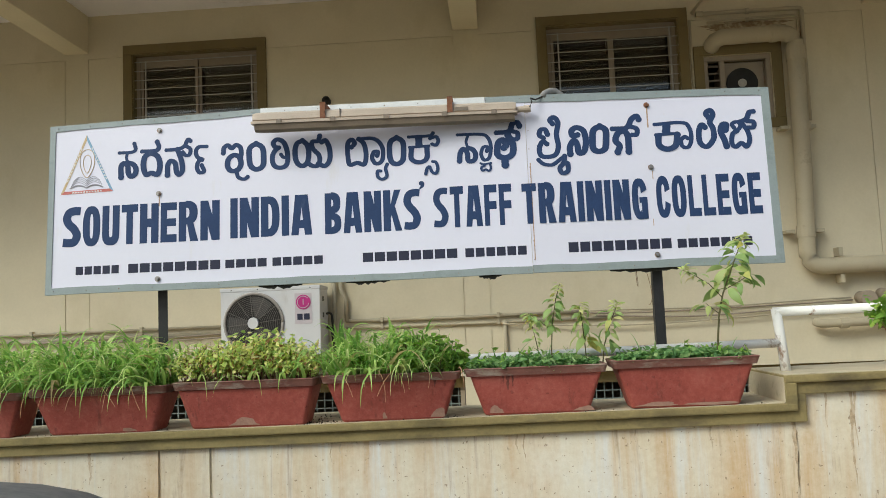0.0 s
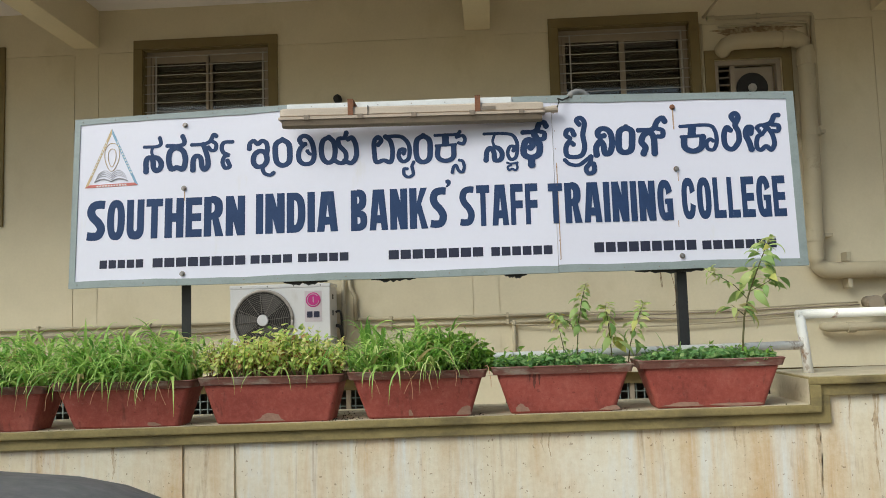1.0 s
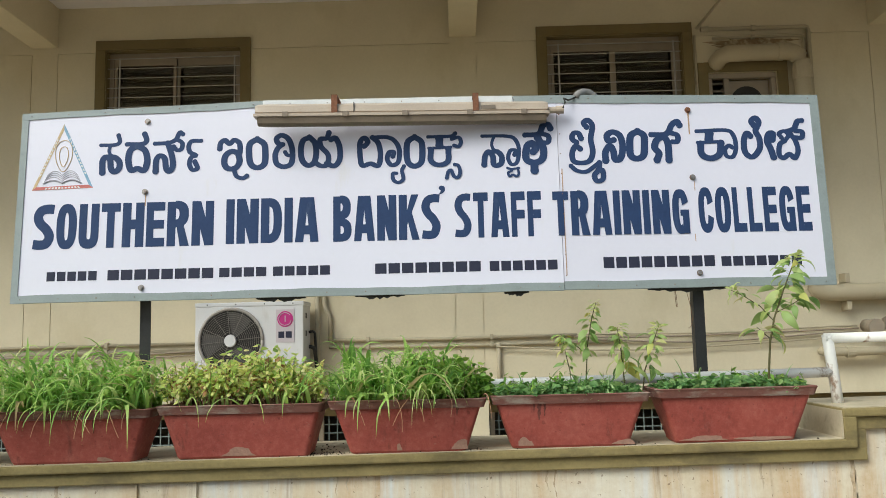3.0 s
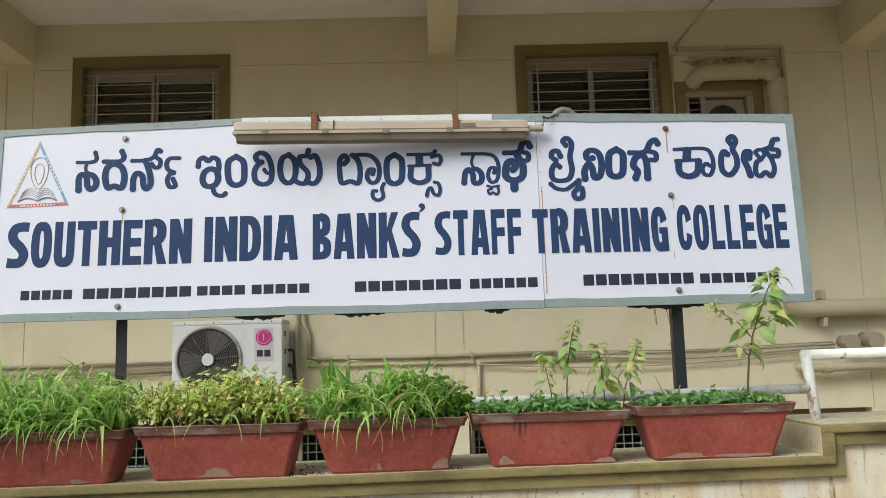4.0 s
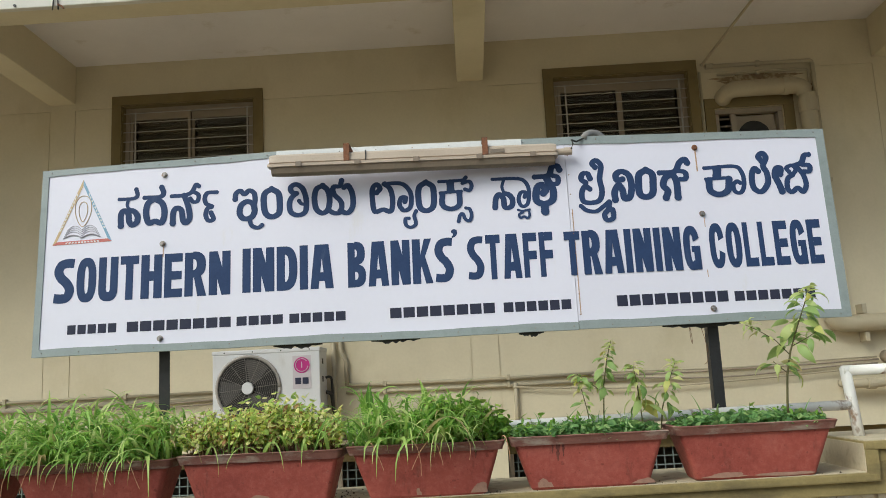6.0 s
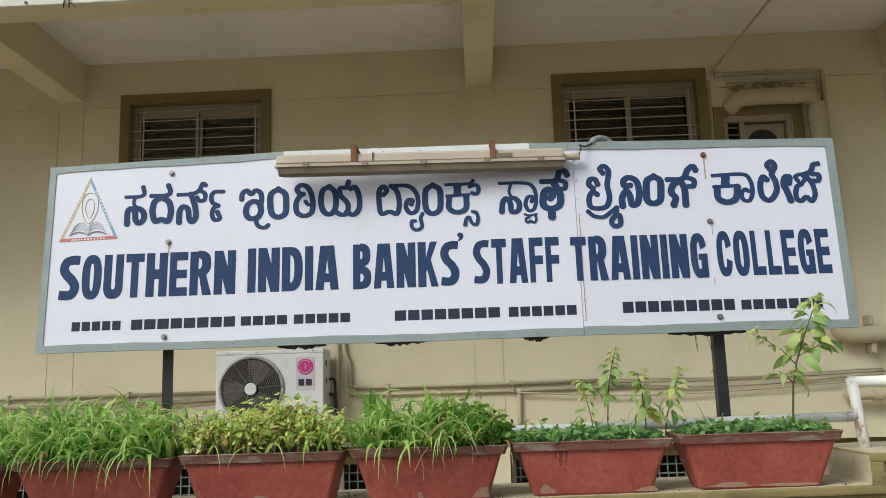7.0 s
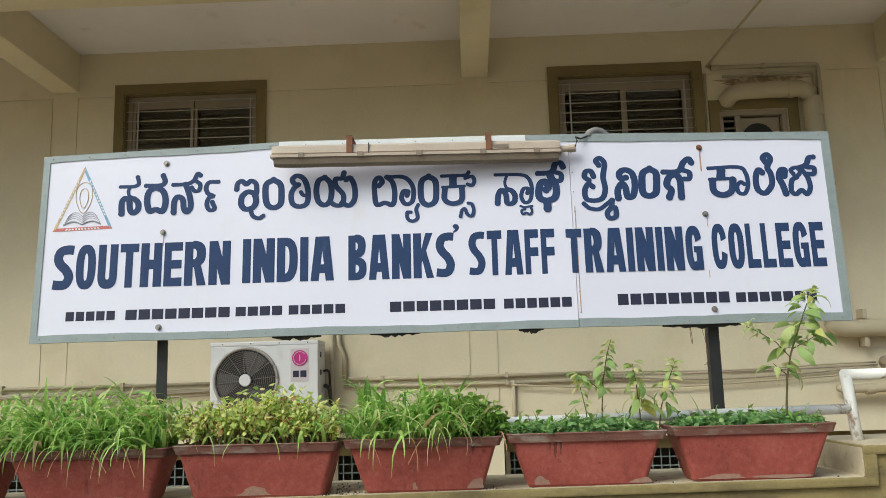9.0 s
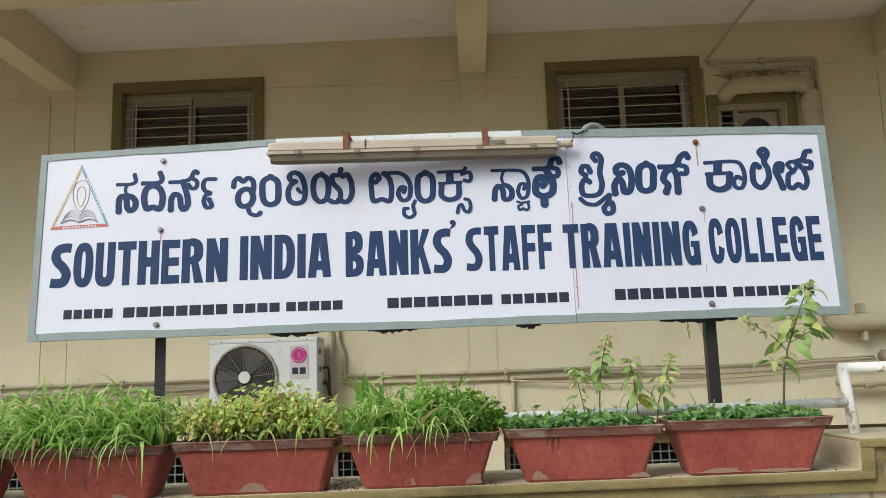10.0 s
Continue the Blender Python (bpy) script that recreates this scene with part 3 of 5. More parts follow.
wob = lambda x: 0.0025 * math.sin(7 * x + 1.0) + 0.0015 * math.sin(23 * x)
edge_strip(-1.99, -0.98, lambda x: top_edge(x) - 0.028 + wob(x), top_edge, 0.004, M_FRAME, "grey-green painted edge")
edge_strip(-0.98, 0.06, lambda x: top_edge(x) - 0.034, lambda x: top_edge(x) + 0.001, 0.006, M_STRIP, "pale replaced edge strip")
edge_strip(0.062, 1.349, lambda x: top_edge(x) - 0.034 + wob(x), top_edge, 0.004, M_FRAME, "grey-green painted edge")
edge_strip(-1.99, SEAM - 0.001, lambda x: 2.0 + 0.4 * wob(x), lambda x: 2.031 + wob(x), 0.0045, M_FRAME, "grey-green painted edge")
edge_strip(SEAM + 0.001, 1.349, lambda x: 2.002 + 0.4 * wob(x), lambda x: 2.036 + wob(x), 0.0045, M_FRAME, "grey-green painted edge")
for x0, x1 in ((-1.99, -1.962), (1.313, 1.349)):
    bm = bmesh.new()
    box(bm, x0, x1, 0, 0.03, 2.005, top_edge((x0 + x1) / 2) - 0.002)
    part("edge_strip", on_sign(bm, 0.0037), M_FRAME, sign, "grey-green painted edge")

# seam with rivets, small screws along the edges
for k in range(9):
    z = 2.06 + k * 0.084
    bm = bmesh.new()
    bmesh.ops.create_icosphere(bm, subdivisions=1, radius=0.0026, matrix=Matrix.Translation((SEAM + 0.010, 0, z)))
    part("rivet", on_sign(bm, 0.001), M_RUST, sign)
for k in range(22):
    for z in (2.015, None):
        x = -1.95 + k * 0.155
        zz = z if z else top_edge(x) - 0.014
        bm = bmesh.new()
        bmesh.ops.create_icosphere(bm, subdivisions=1, radius=0.003, matrix=Matrix.Translation((x, 0, zz)))
        part("screw", on_sign(bm, 0.0055), M_BOLT, sign)
for x, zs in ((-1.461, (2.749, 2.448, 2.052)), (0.791, (2.745, 2.456, 2.060))):
    for z in zs:
        bm = bmesh.new()
        disc(bm, x, -0.004, z, 0.0125, 0.006, 14)
        disc(bm, x, -0.012, z, 0.008, 0.010, 6)
        rusty = x > 0 and z > 2.6
        part("bolt", on_sign(bm, 0.0), M_RUST if rusty else M_BOLT, sign, "rusty bolt" if rusty else "")
for x, z0, z1, wd in ((0.792, 2.64, 2.735, 0.006), (0.797, 2.40, 2.44, 0.003), (0.785, 2.19, 2.22, 0.003), (-1.458, 2.39, 2.435, 0.004), (0.252, 2.06, 2.5, 0.004)):
    part("rust_run", on_sign(boxed(x - wd / 2, x + wd / 2, 0, 0.0005, z0, z1), 0.0012), M_RUN, sign, "thin rust run")
# torn dark backing that hangs out below the lower edge
rb = random.Random(5)
for x0, x1 in ((-1.0, -0.80), (-0.60, -0.40), (0.0, 0.10), (0.58, 0.90)):
    bm = bmesh.new()
    n = 14
    lo, hi = [], []
    for i in range(n + 1):
        x = x0 + (x1 - x0) * i / n
        lo.append(bm.verts.new((x, 0, 1.996 - rb.uniform(0.001, 0.016) * math.sin(math.pi * (i + 0.3) / (n + 0.6)))))
        hi.append(bm.verts.new((x, 0, 2.012)))
    for i in range(n):
        bm.faces.new((lo[i], lo[i + 1], hi[i + 1], hi[i]))
    r = bmesh.ops.extrude_face_region(bm, geom=bm.faces[:])
    for v in r["geom"]:
        if isinstance(v, bmesh.types.BMVert):
            v.co.y += 0.008
    part("torn_backing", on_sign(bm, -0.02), M_CABLE, sign, "torn black backing board")
for x in (-1.478, 0.796):
    bm = bmesh.new()
    box(bm, x - 0.022, x + 0.022, 4.195, 4.200, 1.38 + lz(x), 2.72)
    box(bm, x - 0.022, x - 0.017, 4.200, 4.240, 1.38 + lz(x), 2.72)
    part("post", bm, M_BLACK, sign, "black steel angle post")


def glyphs(body, spacing=1.0, offset=0.0):
    """The outlines of a text in the built-in font, as vertices and faces in a plane."""
    c = bpy.data.curves.new("lettering", "FONT")
    c.body, c.space_character, c.offset, c.resolution_u = body, spacing, offset, 4
    o = new("lettering", c)
    bpy.context.view_layer.update()
    me = o.to_mesh()
    vs = [(v.co.x, v.co.y) for v in me.vertices]
    fs = [tuple(p.vertices) for p in me.polygons]
    o.to_mesh_clear()
    bpy.data.objects.remove(o)
    bpy.data.curves.remove(c)
    return vs, fs


def letter_mesh(bm, body, x0, x1, z0, z1, offset=0.0):
    vs, fs = glyphs(body, 1.0, offset)
    a = np.array(vs)
    lo, hi = a.min(axis=0), a.max(axis=0)
    sx, sz = (x1 - x0) / (hi[0] - lo[0]), (z1 - z0) / (hi[1] - lo[1])
    made = [bm.verts.new((x0 + (x - lo[0]) * sx, 0, z0 + (y - lo[1]) * sz)) for x, y in vs]
    for f in fs:
        bm.faces.new([made[i] for i in f])


def brush(bm, pts, w, depth, flat=False):
    """One painted stroke along a smooth curve through pts; round ends, or cut square when flat."""
    P = [Vector((x, 0, z)) for x, z in pts]
    P = [2 * P[0] - P[1]] + P + [2 * P[-1] - P[-2]]
    line = []
    n = 7
    for a, b, c, d in zip(P, P[1:], P[2:], P[3:]):
        for k in range(n):
            t = k / n
            line.append(0.5 * (2 * b + (c - a) * t + (2 * a - 5 * b + 4 * c - d) * t * t + (3 * b - a - 3 * c + d) * t ** 3))
    line.append(P[-2])
    prev = None
    for k, p in enumerate(line):
        d = (line[min(k + 1, len(line) - 1)] - line[max(k - 1, 0)]).normalized()
        h = w * 0.5 * (1.0 if flat else 0.88 + 0.22 * abs(d.z))
        side = Vector((-d.z, 0, d.x)) * h
        y = Vector((0, -depth - 0.000004 * k, 0))
        pair = (bm.verts.new(p - side + y), bm.verts.new(p + side + y))
        if prev:
            bm.faces.new((prev[0], pair[0], pair[1], prev[1]))
        prev = pair
        if not flat and k in (0, len(line) - 1):
            y -= Vector((0, 0.0003, 0))
            bm.faces.new([bm.verts.new(p + y + 1.08 * h * Vector((math.cos(a), 0, math.sin(a)))) for a in [q * math.pi / 8 for q in range(16)]])


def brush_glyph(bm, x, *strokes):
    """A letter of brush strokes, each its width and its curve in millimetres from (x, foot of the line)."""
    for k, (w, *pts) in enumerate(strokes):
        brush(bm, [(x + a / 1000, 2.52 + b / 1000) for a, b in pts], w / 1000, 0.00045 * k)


def bowl(bm, cx, cz, rx, rz, ix, iz, a0, a1, depth, power=0.78):
    """Part of a squarish ring from angle a0 to a1, outer radii rx, rz and inner ix, iz."""
    prev = None
    n = max(6, int(abs(a1 - a0) / 9))
    for k in range(n + 1):
        a = radians(a0 + (a1 - a0) * k / n)
        c, q = math.cos(a), math.sin(a)
        c, q = math.copysign(abs(c) ** power, c), math.copysign(abs(q) ** power, q)
        pair = (bm.verts.new((cx + ix * c, -depth, cz + iz * q)), bm.verts.new((cx + rx * c, -depth, cz + rz * q)))
        if prev:
            bm.faces.new((prev[0], prev[1], pair[1], pair[0]))
        prev = pair


LETTER_WIDE = {"I": 0.42, "L": 0.86, "E": 0.92, "F": 0.90, "T": 0.95, "C": 0.95, "S": 1.05, "O": 1.02, "U": 1.0, "G": 1.02, "D": 1.06, "B": 1.04, "H": 1.08, "R": 1.12, "N": 1.10, "A": 1.18, "K": 1.16}


def block_letter(bm, ch, x, w, z, h, s):
    """One condensed signwriter's capital in the box x..x+w, z..z+h with strokes s wide."""
    step = [0]

    def poly(*pts):
        step[0] += 1
        bm.faces.new([bm.verts.new((x + a * w, -0.00005 * step[0], z + b * h)) for a, b in pts])

    def bar(a0, a1, b0, b1):
        poly((a0, b0), (a1, b0), (a1, b1), (a0, b1))

    def ring(cx, cz, rx, rz, ix, iz, a0, a1):
        step[0] += 1
        bowl(bm, x + cx * w, z + cz * h, rx * w, rz * h, ix * w, iz * h, a0, a1, 0.00005 * step[0])

    q = s / w
    arm = 0.195
    if ch in "HEFLRNDBK":
        bar(0, q, 0, 1)
    if ch == "I":
        bar(0, 1, 0, 1)
    elif ch == "H":
        bar(1 - q, 1, 0, 1)
        bar(q, 1 - q, 0.40, 0.62)
    elif ch in "EFL":
        if ch != "L":
            bar(q, 1, 1 - arm, 1)
            bar(q, 0.96, 0.40, 0.40 + arm)
        if ch != "F":
            bar(q, 1, 0, arm)
    elif ch == "T":
        bar(0, 1, 1 - arm, 1)
        bar(0.5 - q / 2, 0.5 + q / 2, 0, 1 - arm)
    elif ch == "N":
        bar(1 - q, 1, 0, 1)
        poly((0.04, 1), (1 - q * 1.05, 0), (0.98, 0), (q * 1.03, 1))
    elif ch == "A":
        poly((0, 0), (0.35, 0), (0.57, 1), (0.2, 1))
        poly((0.65, 0), (1, 0), (0.8, 1), (0.43, 1))
        bar(0.22, 0.78, 0.17, 0.37)
    elif ch == "K":
        poly((q * 0.9, 0.28), (q * 0.9, 0.58), (0.61, 1), (0.97, 1))
        poly((0.38, 0.52), (0.64, 0), (1, 0), (0.60, 0.66))
    elif ch == "O":
        ring(0.5, 0.5, 0.5, 0.51, 0.5 - q, 0.31, 0, 360)
    elif ch == "U":
        bar(0, q, 0.3, 1)
        bar(1 - q, 1, 0.3, 1)
        ring(0.5, 0.3, 0.5, 0.31, 0.5 - q, 0.10, 180, 360)
    elif ch == "D":
        ring(q * 0.96, 0.5, 1 - q * 0.96, 0.5, 1 - 1.96 * q, 0.31, -90, 90)
    elif ch in "BR":
        m = 0.51 if ch == "B" else 0.44
        ring(q * 0.96, (1 + m) / 2, 0.96 - q * 0.96, (1 - m) / 2 + 0.02, 0.92 - 1.96 * q, (1 - m) / 2 - 0.155, -90, 90)
        if ch == "B":
            ring(q * 0.96, m / 2, 1 - q * 0.96, m / 2, 0.98 - 1.96 * q, m / 2 - 0.165, -90, 90)
        else:
            poly((q * 1.05, 0.5), (1 - q * 1.08, 0), (1, 0), (q * 1.9, 0.5))
    elif ch == "C":
        ring(0.52, 0.5, 0.52, 0.51, 0.52 - q, 0.31, 15, 345)
    elif ch == "G":
        ring(0.5, 0.5, 0.5, 0.51, 0.5 - q, 0.31, 20, 300)
        bar(1 - q * 0.98, 1, 0.0, 0.54)
        bar(0.48, 1 - q * 0.98, 0.40, 0.54)
    elif ch == "S":
        c = [(0.97, 0.895), (0.66, 0.905), (0.34, 0.862), (0.215, 0.715), (0.34, 0.575), (0.62, 0.445), (0.785, 0.29), (0.66, 0.13), (0.38, 0.098), (0.02, 0.115)]
        brush(bm, [(x + a * w, z + b * h) for a, b in c], s * 1.13, 0.0, True)


def bold_word(bm, body, x0, x1, z0, z1, gap=0.0095, s=0.0350):
    wide = [LETTER_WIDE[ch] for ch in body]
    unit = (x1 - x0 - gap * (len(body) - 1)) / sum(wide)
    x = x0
    for ch, share in zip(body, wide):
        block_letter(bm, ch, x, share * unit, z0, z1 - z0, min(s, share * unit * 0.40) if ch != "I" else s)
        x += share * unit + gap


WORDS = [("SOUTHERN", -1.916, -1.174, 2.219, 2.404), ("INDIA", -1.124, -0.745, 2.222, 2.408), ("BANKS", -0.686, -0.250, 2.220, 2.408),
         ("STAFF", -0.191, 0.161, 2.222, 2.409), ("TRAINING", 0.207, 0.765, 2.222, 2.405), ("COLLEGE", 0.806, 1.274, 2.225, 2.412)]
for body, x0, x1, z0, z1 in WORDS:
    bm = bmesh.new()
    bold_word(bm, body, x0, x1, z0, z1)
    part("lettering", on_sign(bm, 0.0024 if x0 < SEAM < x1 else 0.0008), M_NAVY, sign, "navy painted word " + body, recalc=False)
bm = bmesh.new()
letter_mesh(bm, ",", -0.254, -0.228, 2.404, 2.442, offset=0.02)
part("lettering", on_sign(bm, 0.0008), M_NAVY, sign, "navy painted apostrophe", recalc=False)

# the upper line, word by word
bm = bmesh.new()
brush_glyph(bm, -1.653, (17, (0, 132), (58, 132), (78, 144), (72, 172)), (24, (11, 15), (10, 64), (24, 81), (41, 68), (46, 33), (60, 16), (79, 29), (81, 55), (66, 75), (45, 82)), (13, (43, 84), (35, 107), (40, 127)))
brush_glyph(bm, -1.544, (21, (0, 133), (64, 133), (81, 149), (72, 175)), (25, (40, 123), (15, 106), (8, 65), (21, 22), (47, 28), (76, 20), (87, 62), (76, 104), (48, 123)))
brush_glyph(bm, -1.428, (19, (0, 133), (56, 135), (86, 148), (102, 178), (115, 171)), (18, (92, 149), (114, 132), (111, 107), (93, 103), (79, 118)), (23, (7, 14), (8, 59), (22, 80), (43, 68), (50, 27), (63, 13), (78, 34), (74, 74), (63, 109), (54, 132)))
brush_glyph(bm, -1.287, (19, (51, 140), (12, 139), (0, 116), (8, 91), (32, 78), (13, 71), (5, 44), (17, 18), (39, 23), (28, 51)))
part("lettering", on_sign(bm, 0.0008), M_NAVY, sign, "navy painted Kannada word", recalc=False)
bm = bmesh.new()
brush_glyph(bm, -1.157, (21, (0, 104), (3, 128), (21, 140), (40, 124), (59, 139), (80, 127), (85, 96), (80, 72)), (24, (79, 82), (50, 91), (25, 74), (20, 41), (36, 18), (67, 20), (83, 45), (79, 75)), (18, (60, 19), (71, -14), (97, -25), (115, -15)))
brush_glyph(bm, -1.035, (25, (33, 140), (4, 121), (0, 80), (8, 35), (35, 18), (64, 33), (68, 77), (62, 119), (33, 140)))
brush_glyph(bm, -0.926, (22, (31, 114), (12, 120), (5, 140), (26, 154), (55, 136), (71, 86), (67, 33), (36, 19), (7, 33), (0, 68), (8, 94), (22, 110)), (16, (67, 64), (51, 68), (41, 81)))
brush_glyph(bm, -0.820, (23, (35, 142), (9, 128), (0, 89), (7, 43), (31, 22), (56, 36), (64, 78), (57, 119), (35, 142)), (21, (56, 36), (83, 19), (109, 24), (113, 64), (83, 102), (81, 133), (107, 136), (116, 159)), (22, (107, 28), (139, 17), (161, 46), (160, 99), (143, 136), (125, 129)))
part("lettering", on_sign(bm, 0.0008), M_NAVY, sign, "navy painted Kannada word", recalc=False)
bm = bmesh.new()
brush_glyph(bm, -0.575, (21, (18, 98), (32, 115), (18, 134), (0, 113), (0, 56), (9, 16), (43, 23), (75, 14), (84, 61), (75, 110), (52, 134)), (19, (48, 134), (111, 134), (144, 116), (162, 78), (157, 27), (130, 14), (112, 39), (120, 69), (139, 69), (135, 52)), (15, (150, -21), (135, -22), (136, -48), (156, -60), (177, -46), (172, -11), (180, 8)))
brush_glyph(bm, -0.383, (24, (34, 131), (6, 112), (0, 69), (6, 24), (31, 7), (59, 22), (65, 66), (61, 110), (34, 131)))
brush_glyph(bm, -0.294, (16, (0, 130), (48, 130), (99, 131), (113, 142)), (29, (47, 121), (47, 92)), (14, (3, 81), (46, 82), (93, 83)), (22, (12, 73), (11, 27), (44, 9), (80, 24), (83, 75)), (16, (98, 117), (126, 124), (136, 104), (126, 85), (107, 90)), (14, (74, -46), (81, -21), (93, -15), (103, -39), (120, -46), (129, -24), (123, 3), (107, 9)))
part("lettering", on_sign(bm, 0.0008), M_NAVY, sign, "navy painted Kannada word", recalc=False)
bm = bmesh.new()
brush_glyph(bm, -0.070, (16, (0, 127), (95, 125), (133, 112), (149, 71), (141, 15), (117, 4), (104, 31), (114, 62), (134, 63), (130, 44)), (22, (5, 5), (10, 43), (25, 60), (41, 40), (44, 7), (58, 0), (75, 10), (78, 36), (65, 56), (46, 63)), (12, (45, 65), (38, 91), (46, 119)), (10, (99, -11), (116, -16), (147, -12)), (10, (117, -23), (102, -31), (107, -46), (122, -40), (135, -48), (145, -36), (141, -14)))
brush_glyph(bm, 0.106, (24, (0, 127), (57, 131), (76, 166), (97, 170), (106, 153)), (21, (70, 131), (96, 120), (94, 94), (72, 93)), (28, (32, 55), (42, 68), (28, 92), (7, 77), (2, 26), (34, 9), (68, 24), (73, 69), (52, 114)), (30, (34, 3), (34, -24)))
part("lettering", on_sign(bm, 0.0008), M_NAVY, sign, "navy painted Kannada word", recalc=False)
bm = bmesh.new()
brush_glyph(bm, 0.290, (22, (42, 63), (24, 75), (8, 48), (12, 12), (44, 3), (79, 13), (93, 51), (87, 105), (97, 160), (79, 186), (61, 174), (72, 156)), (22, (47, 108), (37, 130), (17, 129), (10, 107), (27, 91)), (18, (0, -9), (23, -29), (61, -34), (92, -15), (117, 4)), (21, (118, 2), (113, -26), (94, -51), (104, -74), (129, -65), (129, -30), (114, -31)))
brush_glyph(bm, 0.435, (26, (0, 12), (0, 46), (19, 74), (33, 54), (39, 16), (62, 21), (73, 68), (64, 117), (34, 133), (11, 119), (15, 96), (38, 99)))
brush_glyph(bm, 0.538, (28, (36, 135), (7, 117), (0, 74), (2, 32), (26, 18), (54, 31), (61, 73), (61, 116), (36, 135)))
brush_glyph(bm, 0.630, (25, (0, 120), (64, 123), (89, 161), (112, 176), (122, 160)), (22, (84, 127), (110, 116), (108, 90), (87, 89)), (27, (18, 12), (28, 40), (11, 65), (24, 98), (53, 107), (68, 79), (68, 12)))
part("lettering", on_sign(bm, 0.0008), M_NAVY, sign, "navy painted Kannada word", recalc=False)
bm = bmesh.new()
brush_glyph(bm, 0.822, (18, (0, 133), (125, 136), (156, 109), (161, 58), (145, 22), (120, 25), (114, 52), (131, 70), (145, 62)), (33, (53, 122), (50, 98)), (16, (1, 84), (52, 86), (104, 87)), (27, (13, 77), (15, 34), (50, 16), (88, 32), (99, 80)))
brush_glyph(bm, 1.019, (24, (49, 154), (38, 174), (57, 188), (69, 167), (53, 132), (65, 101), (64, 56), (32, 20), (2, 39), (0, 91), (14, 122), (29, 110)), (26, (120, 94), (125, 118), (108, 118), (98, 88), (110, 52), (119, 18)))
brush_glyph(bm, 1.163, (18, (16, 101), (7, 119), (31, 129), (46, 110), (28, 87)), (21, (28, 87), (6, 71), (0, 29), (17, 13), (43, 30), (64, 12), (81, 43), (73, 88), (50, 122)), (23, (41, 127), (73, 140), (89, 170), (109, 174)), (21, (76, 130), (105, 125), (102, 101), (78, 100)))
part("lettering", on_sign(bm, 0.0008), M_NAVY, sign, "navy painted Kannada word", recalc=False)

# bottom line
for n, x0, x1, z0, z1 in ((5, -1.853, -1.640, 2.074, 2.138), (8, -1.604, -1.167, 2.072, 2.140), (4, -1.151, -0.952, 2.074, 2.138), (5, -0.933, -0.695, 2.074, 2.138),
                          (8, -0.521, -0.088, 2.072, 2.140), (6, -0.060, 0.220, 2.072, 2.138), (9, 0.398, 0.861, 2.073, 2.144), (7, 0.880, 1.218, 2.073, 2.139)):
    w = (x1 - x0) / n
    for k in range(n):
        bm = boxed(x0 + k * w + 0.004, x0 + (k + 1) * w - 0.004, 0, 0.0004, z0 + 0.013, z1 - 0.013)
        part("bar", on_sign(bm, 0.0008), M_INK, sign)

# emblem: a triangle in three colours round a flame and an open book
M_OR, M_BL, M_RD, M_GD = (surface(n, c, 0.5, 0.2, 40.0) for n, c in (("emblem_ochre", (0.55, 0.40, 0.22)), ("emblem_blue", (0.20, 0.36, 0.52)), ("emblem_red", (0.50, 0.13, 0.11)), ("emblem_grey", (0.33, 0.32, 0.36))))
A, B, C = Vector((-1.812, 0, 2.75)), Vector((-1.932, 0, 2.466)), Vector((-1.677, 0, 2.472))
G = (A + B + C) / 3
for p, q, mt, lb in ((A, B, M_OR, "ochre side of the emblem"), (A, C, M_BL, "blue side of the emblem"), (B, C, M_RD, "red base of the emblem")):
    bm = bmesh.new()
    s0, s1 = 1.0, 0.855
    bm.faces.new([bm.verts.new(G + (v - G) * f) for v, f in ((p, s0), (q, s0), (q, s1), (p, s1))])
    side = part("emblem_side", on_sign(bm, 0.001), mt, sign, lb)
    bm = bmesh.new()
    n = 11
    for k in range(n):
        t0 = 0.2 + 0.62 * k / n
        c0, c1 = p.lerp(q, t0), p.lerp(q, t0 + 0.62 * 0.6 / n)
        bm.faces.new([bm.verts.new(G + (v - G) * f) for v, f in ((c0, 0.975), (c1, 0.975), (c1, 0.90), (c0, 0.90))])
    part("emblem_marks", on_sign(bm, 0.0016), M_STRIP, side, "row of tiny pale marks")
bm = bmesh.new()
for wd, top in ((0.034, 0.075), (0.018, 0.048)):
    tube(bm, [(G.x + wd * math.sin(t) * (1 - 0.35 * math.cos(t)), 0, G.z + 0.040 - top * math.cos(t) * (0.8 if math.cos(t) > 0 else 1.0)) for t in [i * 2 * math.pi / 28 for i in range(29)]], 0.0016, 5)
part("emblem_flame", on_sign(bm, 0.001), M_OR, sign, "thin painted flame")
bm = bmesh.new()
for s in (-1, 1):
    for k in range(5):
        pts = [(G.x - 0.001 + s * (0.080 - 0.004 * k) * t, 0, 2.494 + 0.0085 * k + 0.019 * math.sin(math.pi * t) * (1 if k else 0.7)) for t in [i / 8 for i in range(9)]]
        tube(bm, pts, 0.0034 if k == 0 else 0.0011, 5)
part("emblem_book", on_sign(bm, 0.001), M_GD, sign, "painted open book")

# ---- tube light and cable stub on the sign's top edge ----
lamp = group("tube_light", "grimy cream weatherproof tube light with rusty clamps", "tube light", (-0.39, 4.05, 2.7))


def lamp_y(x):
    return 4.01 + 0.055 * (x + 0.98)


